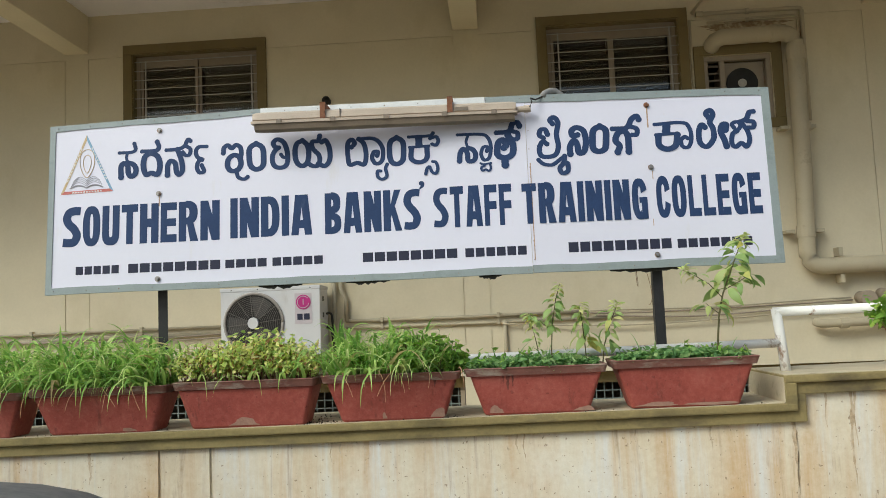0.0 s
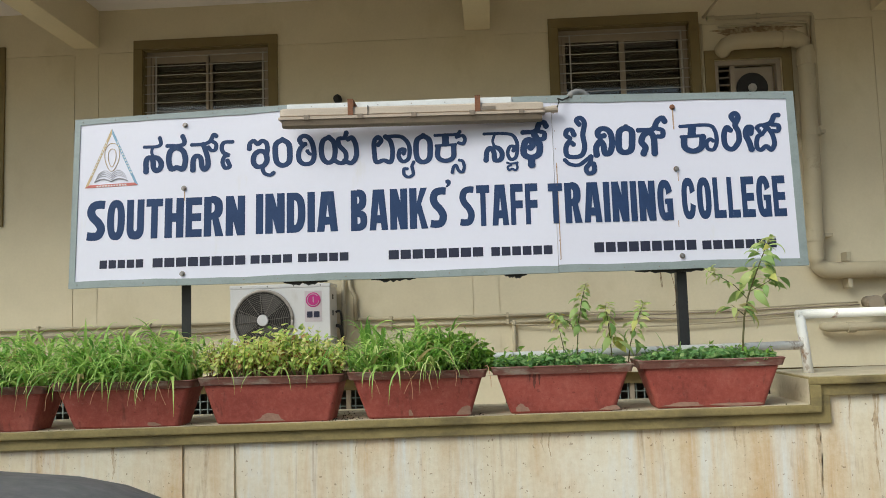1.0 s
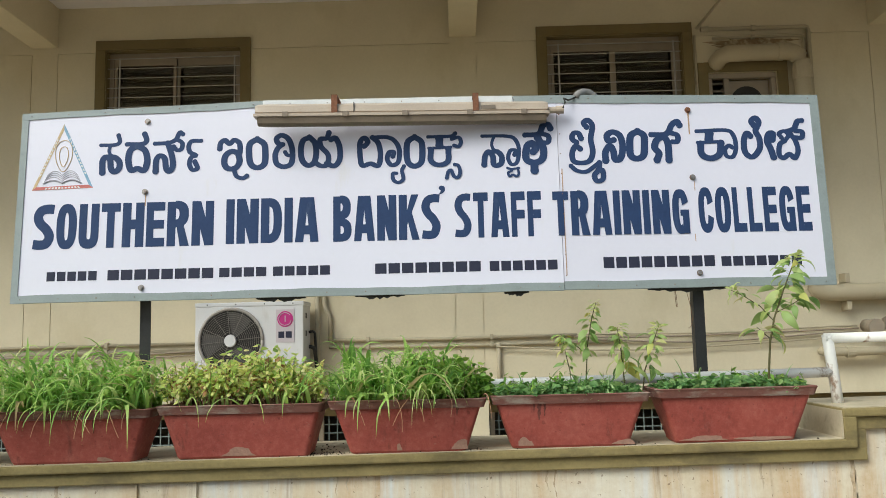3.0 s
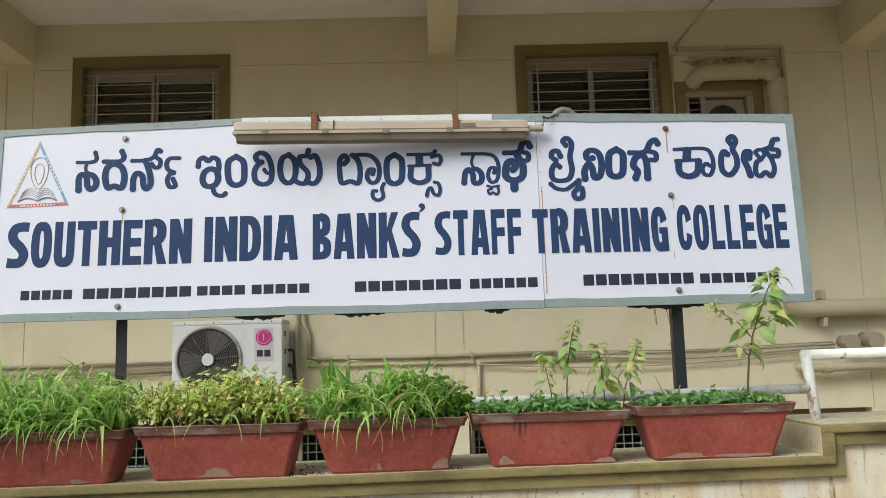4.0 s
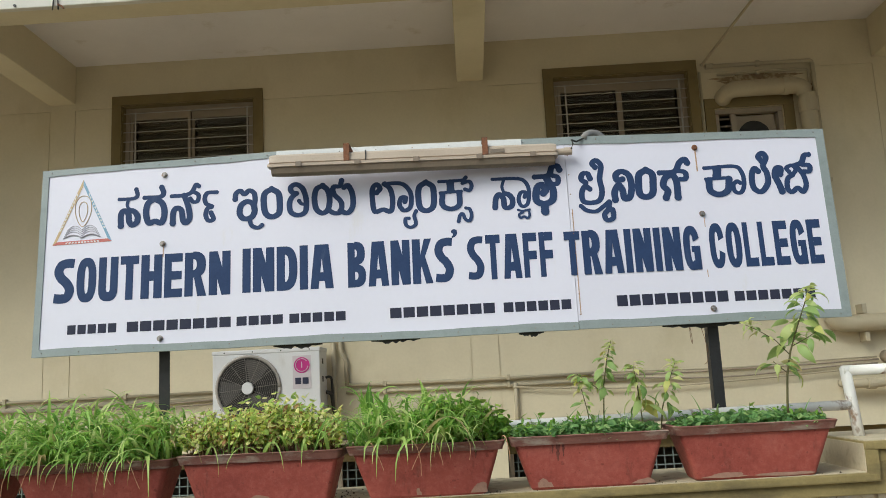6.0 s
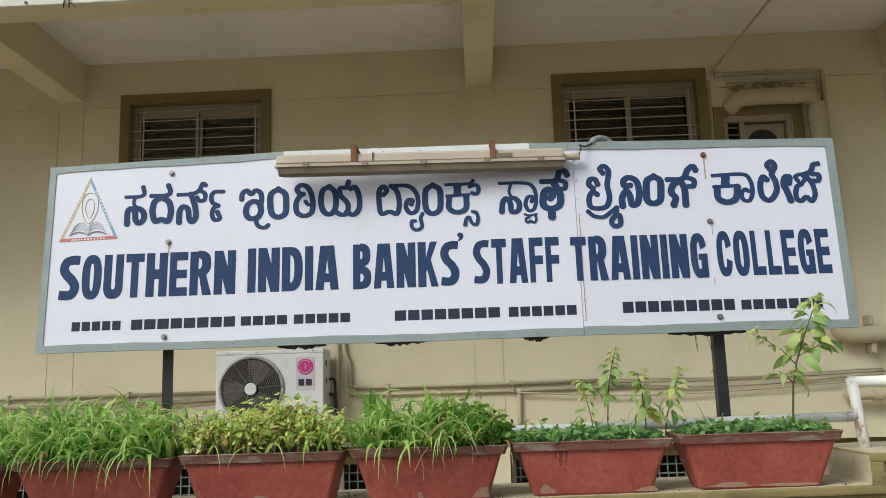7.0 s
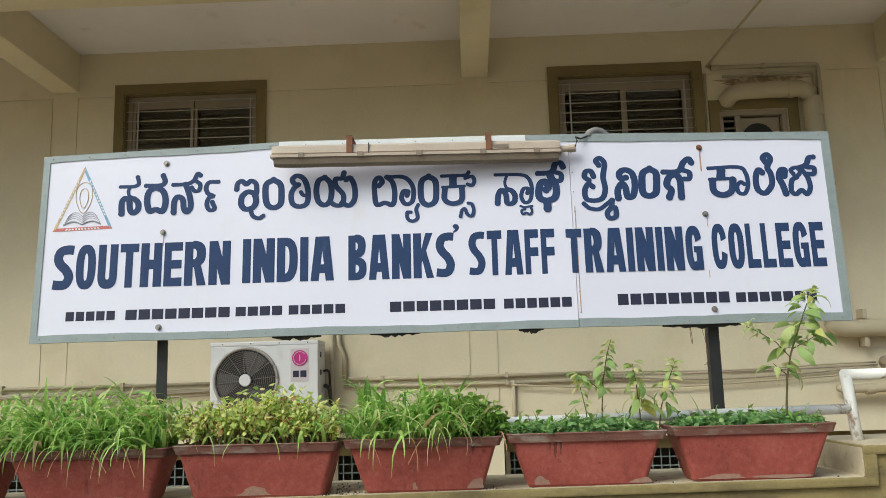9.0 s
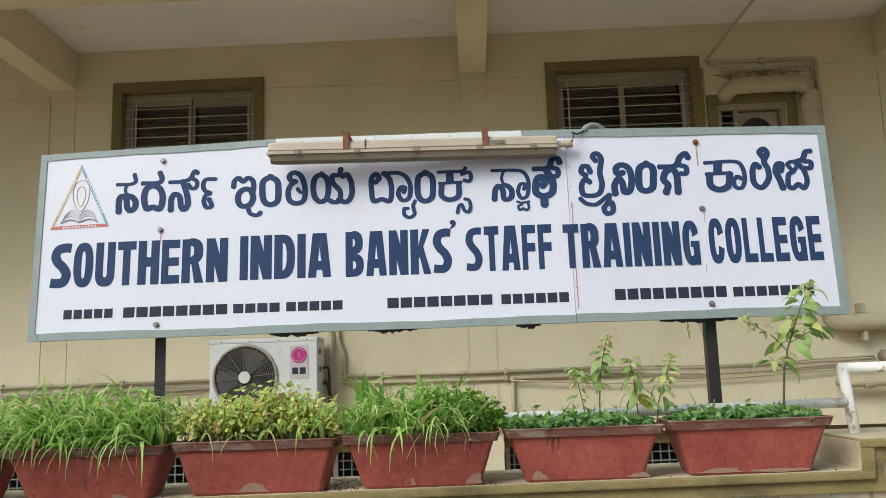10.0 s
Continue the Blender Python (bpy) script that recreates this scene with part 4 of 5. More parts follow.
def lamp_body(name, prof, x0, x1, mat, taper=0.02, label=""):
    """A moulded bar: the (y, z) profile swept along x, its ends drawn in."""
    bm = bmesh.new()
    cy, cz = sum(p[0] for p in prof) / len(prof), sum(p[1] for p in prof) / len(prof)
    rows = []
    for x, s in ((x0, 0.80), (x0 + taper * 0.4, 0.95), (x0 + taper, 1.0), (x1 - taper, 1.0), (x1 - taper * 0.4, 0.95), (x1, 0.80)):
        rows.append([bm.verts.new((x, lamp_y(x) + cy + (p[0] - cy) * s, cz + (p[1] - cz) * s)) for p in prof])
    n = len(prof)
    for p, q in zip(rows, rows[1:]):
        for k in range(n):
            bm.faces.new((p[k], q[k], q[(k + 1) % n], p[(k + 1) % n]))
    bm.faces.new(rows[0])
    bm.faces.new(rows[-1][::-1])
    return part(name, bm, mat, lamp, label)


lamp_body("housing", [(0.008, 2.732), (0.0, 2.738), (0.004, 2.765), (0.014, 2.774), (0.05, 2.774), (0.056, 2.732)], -0.982, 0.20, M_TUBE, 0.03)
lamp_body("flange", [(-0.006, 2.7195), (-0.006, 2.7315), (0.058, 2.7315), (0.058, 2.7195)], -0.988, 0.206, M_TUBE, 0.015, "cream flange")
lamp_body("cover", [(-0.001, 2.719), (0.006, 2.694), (0.020, 2.684), (0.040, 2.686), (0.052, 2.719)], -0.974, 0.192, M_LENS, 0.05, "grimy grey translucent cover")
for x in (-0.86, -0.62, -0.38, -0.12, 0.10):
    part("clip", boxed(x - 0.012, x + 0.012, lamp_y(x) - 0.011, lamp_y(x) - 0.0065, 2.716, 2.737, bev=0.001), M_LENS, lamp)
part("joint", boxed(-0.588, -0.585, lamp_y(-0.585) - 0.0025, lamp_y(-0.585) + 0.05, 2.733, 2.7755), M_BLACK, lamp)
# Thin block on the housing's front that stands for a dark bracket.
part("lamp_bracket", boxed(-0.075, -0.015, lamp_y(-0.045) - 0.002, lamp_y(-0.045) + 0.004, 2.741, 2.756), M_LENS, lamp, "small dark bracket")
for x in (-0.664, -0.095):
    y = lamp_y(x)
    bm = bmesh.new()
    box(bm, x - 0.012, x + 0.012, y - 0.006, y - 0.002, 2.733, 2.802)
    box(bm, x - 0.012, x + 0.012, y - 0.006, 4.16, 2.802, 2.806)
    box(bm, x - 0.012, x + 0.012, 4.156, 4.160, 2.77, 2.802)
    part("clamp", bm, M_RUST, lamp, "rusty steel strap clamp")
bm = bmesh.new()
tube(bm, [(0.195, lamp_y(0.2) + 0.03, 2.740), (0.262, lamp_y(0.25) + 0.03, 2.742)], 0.014, 12)
tube(bm, [(0.235, lamp_y(0.235) + 0.03, 2.741), (0.265, lamp_y(0.25) + 0.03, 2.742)], 0.017, 12)
part("cable_gland", bm, M_TUBE, lamp)
goose = group("conduit_elbow", "grey bent conduit end behind the sign's top edge", "conduit", (0.37, 4.19, 2.78))
bm = bmesh.new()
tube(bm, [(0.322, 4.150, 2.806), (0.338, 4.165, 2.824), (0.362, 4.185, 2.838), (0.388, 4.200, 2.838), (0.412, 4.205, 2.822), (0.425, 4.205, 2.78), (0.428, 4.205, 2.60)], [0.014, 0.015, 0.015, 0.015, 0.015, 0.015, 0.015], 12)
part("elbow", bm, surface("conduit_grey", (0.25, 0.24, 0.23), 0.6, 0.2, 20.0), goose, smooth=True)
bm = bmesh.new()
tube(bm, [(0.262, 4.09, 2.745), (0.272, 4.10, 2.772), (0.268, 4.11, 2.790), (0.29, 4.125, 2.786), (0.324, 4.150, 2.806)], 0.004, 6)
part("wire", bm, M_CABLE, goose, "short black wire")

# ---- air conditioner on the wall ----
ac = group("air_conditioner", "white outdoor air conditioner unit on wall brackets", "air conditioner", (-1.71, 7.0, 1.57))
AX0, AX1, AZ0, AZ1, AY = -2.11, -1.315, 1.575, 2.135, 6.84
part("casing", boxed(AX0, AX1, AY, AY + 0.29, AZ0, AZ1 - 0.03, bev=0.008), M_ACBODY, ac)
part("top_cover", boxed(AX0 - 0.004, AX1 + 0.004, AY - 0.004, AY + 0.294, AZ1 - 0.032, AZ1, bev=0.008), M_ACBODY, ac, "white top cover with screws")
for x in (-2.02, -1.81, -1.60, -1.39):
    bm = bmesh.new()
    disc(bm, x, AY - 0.006, AZ1 - 0.016, 0.005, 0.003, 8)
    part("screw", bm, M_BLACK, ac)
FX, FZ, FR = -1.845, 1.855, 0.232
# Flat dark disc stands for the shaded depth behind the guard.
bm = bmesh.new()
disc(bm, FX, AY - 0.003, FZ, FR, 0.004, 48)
hole = part("fan_shade_disc", bm, M_ACDARK, ac, "near-black disc painting the shade inside a fan opening")
bm = bmesh.new()
tube(bm, [(FX + FR * math.cos(a), AY - 0.004, FZ + FR * math.sin(a)) for a in [i * 2 * math.pi / 48 for i in range(49)]], 0.012, 8)
part("fan_ring", bm, surface("ac_ring_grey", (0.36, 0.33, 0.30), 0.5, 0.15, 10.0), ac, "raised grey fan ring", smooth=True)
for k in range(3):
    bm = bmesh.new()
    a0 = k * 2.094 + 0.5
    vs = []
    for i in range(7):
        a = a0 + i * 0.15
        vs.append((bm.verts.new((FX + 0.05 * math.cos(a), AY - 0.006, FZ + 0.05 * math.sin(a))), bm.verts.new((FX + 0.205 * math.cos(a + 0.25), AY - 0.005 - 0.003 * i / 6, FZ + 0.205 * math.sin(a + 0.25)))))
    for p, q in zip(vs, vs[1:]):
        bm.faces.new((p[0], q[0], q[1], p[1]))
    part("fan_blade", bm, surface("fan_blade_grey", (0.085, 0.08, 0.075), 0.5, 0.2, 12.0) if k == 0 else bpy.data.materials["fan_blade_grey"], hole)
bm = bmesh.new()
for k in range(12):
    r = 0.065 + 0.0142 * k
    tube(bm, [(FX + r * math.cos(a), AY - 0.016, FZ + r * math.sin(a)) for a in [i * 2 * math.pi / 36 for i in range(37)]], 0.0014, 4)
tagged(part("wire_guard", bm, M_ACGRILL, hole, "thin concentric guard wires"), kind="stuff")
for k in range(12):
    a = k * math.pi / 6 + 0.1
    bm = bmesh.new()
    tube(bm, [(FX + 0.05 * math.cos(a), AY - 0.019, FZ + 0.05 * math.sin(a)), (FX + FR * math.cos(a), AY - 0.012, FZ + FR * math.sin(a))], 0.0022, 5)
    part("guard_spoke", bm, M_ACGRILL, hole)
bm = bmesh.new()
disc(bm, FX, AY - 0.030, FZ, 0.042, 0.014, 28, 0.046)
part("hub_badge", bm, M_ACBODY, hole, "round white hub plate")
badge = part("badge", boxed(-1.515, -1.380, AY - 0.003, AY - 0.0005, 1.835, 2.075), M_LABEL, ac, "pale pink-grey badge")
bm = bmesh.new()
disc(bm, -1.447, AY - 0.006, 2.005, 0.058, 0.0025, 36)
part("badge_disc", bm, M_MAGENTA, badge, "magenta round mark")
bm = bmesh.new()
tube(bm, [(-1.447 + 0.046 * math.cos(a), AY - 0.0075, 2.005 + 0.046 * math.sin(a)) for a in [math.radians(40 + i * 10) for i in range(32)]], 0.0028, 5)
part("badge_ring", bm, M_LABEL, badge)
part("badge_stroke", boxed(-1.450, -1.444, AY - 0.0085, AY - 0.0065, 1.985, 2.030), M_LABEL, badge)
part("badge_bar", boxed(-1.497, -1.455, AY - 0.006, AY - 0.0032, 1.868, 1.915), M_INK, badge)
part("badge_bar", boxed(-1.443, -1.400, AY - 0.006, AY - 0.0032, 1.868, 1.915), M_INK, badge)
# Raised dark tabs; their colour stands for shade in the side grips.
for z in (2.03, 1.90):
    part("recess_shade_tab", boxed(AX1 - 0.001, AX1 + 0.003, AY + 0.09, AY + 0.13, z - 0.02, z + 0.02, bev=0.001), M_ACDARK, ac)
for x in (-2.0, -1.43):
    bm = bmesh.new()
    box(bm, x - 0.02, x + 0.02, AY - 0.02, WALL_Y - 0.001, AZ0 - 0.03, AZ0 - 0.001)
    box(bm, x - 0.02, x + 0.02, WALL_Y - 0.03, WALL_Y - 0.001, AZ0 - 0.30, AZ0 - 0.03)
    part("bracket", bm, M_PIPE, ac, "painted steel wall bracket")
bm = bmesh.new()
tube(bm, bend((AX1 - 0.01, AY + 0.18, 1.80), (AX1 + 0.05, AY + 0.18, 1.80), (AX1 + 0.06, AY + 0.25, 1.60), 0.04) + [(AX1 + 0.06, AY + 0.25, 1.60)], 0.014, 8)
tube(bm, bend((AX1 - 0.01, AY + 0.2, 1.90), (AX1 + 0.05, AY + 0.2, 1.93), (AX1 + 0.05, AY + 0.25, 1.62), 0.05) + [(AX1 + 0.05, AY + 0.28, 1.62)], 0.010, 8)
part("hose", bm, M_CABLE, ac, "black refrigerant hoses", smooth=True)


# ---- pipes and conduits on the building wall ----
def pipe(name, label, runs, r, mat=M_PIPE, category="pipe", collars=(), seg=12):
    g = group(name, label, category, runs[0][0])
    for pts in runs:
        bm = bmesh.new()
        tube(bm, pts, r, seg)
        part("run", bm, mat, g, smooth=True)
    for a, b, cr in collars:
        bm = bmesh.new()
        tube(bm, [a, b], cr, seg)
        part("collar", bm, mat, g, smooth=False)
    return g


PY = 7.105
drain = pipe("drain_pipe", "cream painted plastic drain pipe with elbows along the wall", [
    [(1.915, 7.21, 3.955), (1.915, 7.16, 3.965), (1.93, 7.125, 3.985), (1.98, PY, 4.003), (2.2, PY, 4.008), *bend((2.2, PY, 4.01), (2.548, PY, 4.01), (2.548, PY, 3.2), 0.12), (2.54, PY, 2.9), *bend((2.535, PY, 2.9), (2.515, PY, 2.115), (3.2, PY, 2.12), 0.13), (8.0, PY, 2.13)]],
    0.066, collars=[((2.550, PY, 3.26), (2.549, PY, 3.20), 0.072), ((2.522, PY, 2.44), (2.521, PY, 2.35), 0.073), ((2.548, PY, 3.885), (2.548, PY, 3.78), 0.073), ((2.41, PY, 4.0095), (2.36, PY, 4.009), 0.072)], seg=18)
for x, z in ((2.42, 3.235), (2.63, 3.235), (2.40, 2.40), (2.63, 2.40)):
    part("bracket", boxed(x - 0.035, x + 0.035, 7.10, WALL_Y - 0.001, z - 0.014, z + 0.014, bev=0.003), M_PIPE, drain)
for z in (2.015, 2.225):
    part("bracket", boxed(2.752, 2.785, 7.09, WALL_Y - 0.001, z - 0.035, z + 0.035, bev=0.003), M_PIPE, drain)
pipe("conduit", "thin cream conduit over the small window", [[(1.80, 7.17, 4.232), *bend((1.8, 7.17, 4.232), (2.648, 7.17, 4.232), (2.648, 7.17, 3.5), 0.03), (2.645, 7.17, 3.3)]], 0.017, collars=[((2.2, 7.17, 4.232), (2.23, 7.17, 4.232), 0.025), ((1.80, 7.17, 4.232), (1.86, 7.17, 4.232), 0.023)])
pipe("conduit", "second thin cream conduit over the small window", [[(1.89, 7.18, 4.160), *bend((1.89, 7.18, 4.160), (2.612, 7.18, 4.165), (2.612, 7.18, 3.8), 0.03), (2.612, 7.18, 3.9)]], 0.010, collars=[((2.2, 7.18, 4.162), (2.225, 7.18, 4.162), 0.018)])
pipe("conduit", "thin cream conduit running slanted up to the ceiling", [[(1.771, 7.18, 4.245), (1.914, 6.855, 4.402), (2.057, 6.53, 4.555), (2.06, 6.52, 4.575)]], 0.011)
for a in ((1.83, 2.62, 4.085, 4.158, 31), (2.612, 2.672, 3.74, 4.10, 33)):
    rs = random.Random(a[4])
    bm = bmesh.new()
    cx, cz, hx, hz = (a[0] + a[1]) / 2, (a[2] + a[3]) / 2, (a[1] - a[0]) / 2, (a[3] - a[2]) / 2
    mid = bm.verts.new((cx, WALL_Y - 0.0035 - 0.0005 * (a[4] % 3), cz))
    rim = []
    for k in range(60):
        t = k * 2 * math.pi / 60
        f = 0.85 + 0.10 * math.sin(5 * t + a[4]) + rs.uniform(-0.12, 0.12)
        rim.append(bm.verts.new((cx + hx * f * math.copysign(abs(math.cos(t)) ** 0.6, math.cos(t)), WALL_Y - 0.0035 - 0.0005 * (a[4] % 3), cz + hz * f * math.copysign(abs(math.sin(t)) ** 0.6, math.sin(t)))))
    for p, q in zip(rim, rim[1:] + rim[:1]):
        bm.faces.new((mid, p, q))
    part("damp_stain", bm, M_DAMP, bpy.data.objects["wall_north"], "reddish-brown damp stain on the plaster")
pipe("conduit", "thin cream conduit beside the window", [[(1.752, 7.185, 4.19), (1.752, 7.185, 3.0)]], 0.010)
for z, x0, x1, r in ((1.845, -1.18, 0.72, 0.014), (1.79, -1.18, 1.0, 0.012), (1.845, -7, -2.2, 0.012), (1.788, -7, -2.2, 0.018)):
    g = pipe("conduit", "cream painted conduit run clipped along the wall", [[(x0, 7.18, z), ((x0 + x1) / 2, 7.18, z - 0.008), (x1, 7.18, z - 0.003)]], r)
    x = x0 + 0.3
    while x < x1:
        part("clip", boxed(x - 0.012, x + 0.012, 7.160, WALL_Y - 0.001, z - 0.021, z + 0.021, bev=0.002), M_PIPE, g)
        x += 0.95
pipe("conduit", "cream conduit dropping down the wall", [[(0.121, 7.175, 1.80), (0.118, 7.175, 1.37)]], 0.016)
pipe("conduit", "cream pipe rising beside the air conditioner", [[(-1.262, 7.16, 1.45), (-1.268, 7.16, 2.30)]], 0.018)
pipe("conduit", "thin cream pipe rising beside the air conditioner", [[(-1.17, 7.17, 1.84), (-1.172, 7.17, 2.03), (-1.21, 7.17, 2.11), (-1.225, 7.17, 2.3)]], 0.017)
for k, (z, sag, x0) in enumerate(((1.845, 0.015, 0.70), (1.80, 0.035, 0.85), (1.765, 0.05, 0.1), (1.83, 0.02, 0.7))):
    pts = [(x0 + (2.85 - x0) * t, 7.175 - 0.008 * k, z + 0.015 * t - sag * math.sin(math.pi * min(1, t * 1.1)) + 0.004 * math.sin(9 * t + k)) for t in [i / 14 for i in range(15)]]
    pipe("cable", "loose cable sagging along the wall", [pts], 0.007, M_PIPE if k % 2 == 0 else M_WFRAME, "cable", seg=6)
for k in range(2):
    pts = [(-7 + 4.9 * t, 7.16, 1.765 + 0.012 * k - 0.02 * math.sin(9 * t + k)) for t in [i / 16 for i in range(17)]]
    pipe("cable", "loose cable sagging along the wall", [pts], 0.006, M_WFRAME, "cable", seg=6)
stub = pipe("pipe_stub", "grey capped pipe ends beside the cables", [[(2.93, 7.19, 1.86), (2.92, 7.02, 1.85)], [(3.09, 7.19, 1.88), (3.08, 6.98, 1.862)]], 0.05, M_WFRAME,
            collars=[((2.92, 7.05, 1.852), (2.92, 7.01, 1.85), 0.06), ((3.08, 7.02, 1.864), (3.08, 6.97, 1.862), 0.063)], seg=20)
pipe("water_pipe", "cream water pipe with an elbow near the wall's foot", [[*bend((2.55, 7.19, 1.69), (2.56, 7.10, 1.67), (2.75, 7.10, 1.665), 0.05), (4.6, 7.10, 1.69)]], 0.034, collars=[((2.72, 7.10, 1.666), (2.78, 7.10, 1.667), 0.042)])
# Solid dark stub; no hole is cut in the wall.
pipe("wall_stub", "dark round stub standing out of the wall", [[(-1.285, 7.21, 3.69), (-1.285, 7.15, 3.695)]], 0.035, M_ACDARK)

# ---- planters ----
POTS = [(-2.600, -1.978), (-1.965, -1.340), (-1.322, -0.697), (-0.683, -0.090), (-0.077, 0.516), (0.532, 1.130)]
RY0, RY1, BY0, BY1 = 3.888, 4.125, 3.946, 4.100


def round_loop(x0, x1, y0, y1, r, z, n=4):
    pts = []
    for cx, cy, a0 in ((x1 - r, y1 - r, 0), (x0 + r, y1 - r, 90), (x0 + r, y0 + r, 180), (x1 - r, y0 + r, 270)):
        for i in range(n + 1):
            a = radians(a0 + 90 * i / n)
            pts.append((cx + r * math.cos(a), cy + r * math.sin(a), z))
    return pts


def skin(bm, loops, close=True):
    rings = [[bm.verts.new(p) for p in l] for l in loops]
    for p, q in zip(rings, rings[1:]):
        n = len(p)
        for k in range(n):
            bm.faces.new((p[k], p[(k + 1) % n], q[(k + 1) % n], q[k]))
    if close:
        bm.faces.new(rings[0][::-1])
        bm.faces.new(rings[-1])


def planter(x0, x1, zb, zr, label, chips=(), inset=0.078):
    g = group("planter", label, "planter", ((x0 + x1) / 2, 4.02, zb), "planters on the wall")
    h = zr - zb
    b = inset
    bm = bmesh.new()
    skin(bm, [round_loop(x0 + b + 0.006, x1 - b - 0.006, BY0 + 0.006, BY1 - 0.006, 0.02, zb),
              round_loop(x0 + b, x1 - b, BY0, BY1, 0.022, zb + 0.008),
              round_loop(x0 + b * 0.24 + 0.006, x1 - b * 0.24 - 0.006, RY0 + 0.022, RY1 - 0.012, 0.016, zr - 0.034)])
    pot = part("pot", bm, M_POT, g)
    bm = bmesh.new()
    skin(bm, [round_loop(x0 + 0.010, x1 - 0.010, RY0 + 0.012, RY1 - 0.006, 0.016, zr - 0.034),
              round_loop(x0 + 0.003, x1 - 0.003, RY0 + 0.004, RY1 - 0.002, 0.016, zr - 0.010),
              round_loop(x0, x1, RY0, RY1, 0.016, zr - 0.003),
              round_loop(x0 + 0.003, x1 - 0.003, RY0 + 0.003, RY1 - 0.003, 0.016, zr),
              round_loop(x0 + 0.022, x1 - 0.022, RY0 + 0.020, RY1 - 0.020, 0.012, zr - 0.001),
              round_loop(x0 + 0.026, x1 - 0.026, RY0 + 0.024, RY1 - 0.024, 0.012, zr - 0.025)])
    for v in bm.verts:
        v.co.z += 0.0022 * math.sin(v.co.x * 21.0 + x0 * 7)
    part("rim", bm, M_RIM, g, "worn pale rim")
    bm = bmesh.new()
    skin(bm, [round_loop(x0 + 0.024, x1 - 0.024, RY0 + 0.022, RY1 - 0.022, 0.012, zr - 0.026), round_loop(x0 + 0.024, x1 - 0.024, RY0 + 0.022, RY1 - 0.022, 0.012, zr - 0.014)])
    part("soil", bm, M_SOIL, g)
    rc = random.Random(int(x0 * 1000))
    for cx, w, ch in chips:
        bm = bmesh.new()
        cen = bm.verts.new((cx, 0, zb + ch * 0.35))
        ring = []
        for i in range(17):
            t = i / 16
            a = math.pi * t
            rr = 0.85 + 0.12 * math.sin(3 * a + cx * 40) + 0.05 * math.sin(6 * a + cx * 90) + rc.uniform(-0.05, 0.05)
            ring.append(bm.verts.new((cx + w * math.cos(a) * rr, 0, zb + 0.009 + max(0.0, ch * math.sin(a) * rr))))
        for p, q in zip(ring, ring[1:]):
            bm.faces.new((cen, p, q))
        bm.faces.new((cen, ring[-1], ring[0]))
        for v in bm.verts:
            t = (v.co.z - zb) / h
            v.co.y = BY0 + (RY0 + 0.022 - BY0) * max(0, (t - 0.04)) / 0.80 - 0.0015
        part("chip", bm, M_CHIP, g, "bare concrete where the paint is gone")
    return g


def rim_z(x):
    return 1.604 + 0.0125 * x


def base_z(x):
    return TOP + lz(x) + 0.003


CHIPS = [(), ((-1.53, 0.035, 0.016),), ((-1.02, 0.075, 0.035),), ((-0.19, 0.034, 0.045), (-0.42, 0.012, 0.03)), ((0.05, 0.035, 0.035), (0.42, 0.05, 0.02)), ((0.72, 0.10, 0.018), (0.94, 0.12, 0.012))]
LABELS = ["red painted concrete planter full of tall grass", "red painted concrete planter overgrown with arching grass", "red painted planter with yellowing herbs, chipped base",
          "red painted planter with grass and green herbs", "red stained planter with low groundcover and stems", "red painted planter with groundcover and a sapling"]
def drip(pot, x, zr, zb, drop, w, seed):
    """Dark water mark that runs down the painted front from under the rim."""
    r = random.Random(seed)
    bm = bmesh.new()
    rows = []
    for i in range(10):
        t = i / 9
        z = zr - 0.036 - drop * t
        half = w * (1 - 0.75 * t) * r.uniform(0.6, 1.2)
        cx = x - 0.25 * w * t + r.uniform(-0.15, 0.15) * w
        y = BY0 + (RY0 + 0.022 - BY0) * (z - zb - 0.008) / (zr - 0.042 - zb) - 0.0012
        rows.append([bm.verts.new((cx - half, y, z)), bm.verts.new((cx + half, y, z))])
    for p, q in zip(rows, rows[1:]):
        bm.faces.new((p[0], q[0], q[1], p[1]))
    part("drip_mark", bm, M_MARK, pot, "dark water mark")


M_MARK = surface("drip_mark_dark", (0.18, 0.055, 0.044), 0.7, 0.4, 60.0)
DRIPS = {4: ((0.105, 0.06, 0.010, 3), (0.125, 0.045, 0.006, 4), (0.085, 0.03, 0.005, 6)), 3: ((-0.20, 0.03, 0.006, 5),), 1: ((-1.56, 0.05, 0.006, 8),)}
for k, (a, b) in enumerate(POTS):
    m = (a + b) / 2
    pot_k = planter(a, b, base_z(m), rim_z(m), LABELS[k], CHIPS[k], 0.062 if k == 2 else 0.076)
    for dx, dd, dw, ds in DRIPS.get(k, ()):
        drip(pot_k, dx, rim_z(m), base_z(m), dd, dw, ds)
planter(1.69, 2.29, TOP + UP + lz(2.0) + 0.003, TOP + UP + lz(2.0) + 0.2, "red painted planter on the raised coping", ())


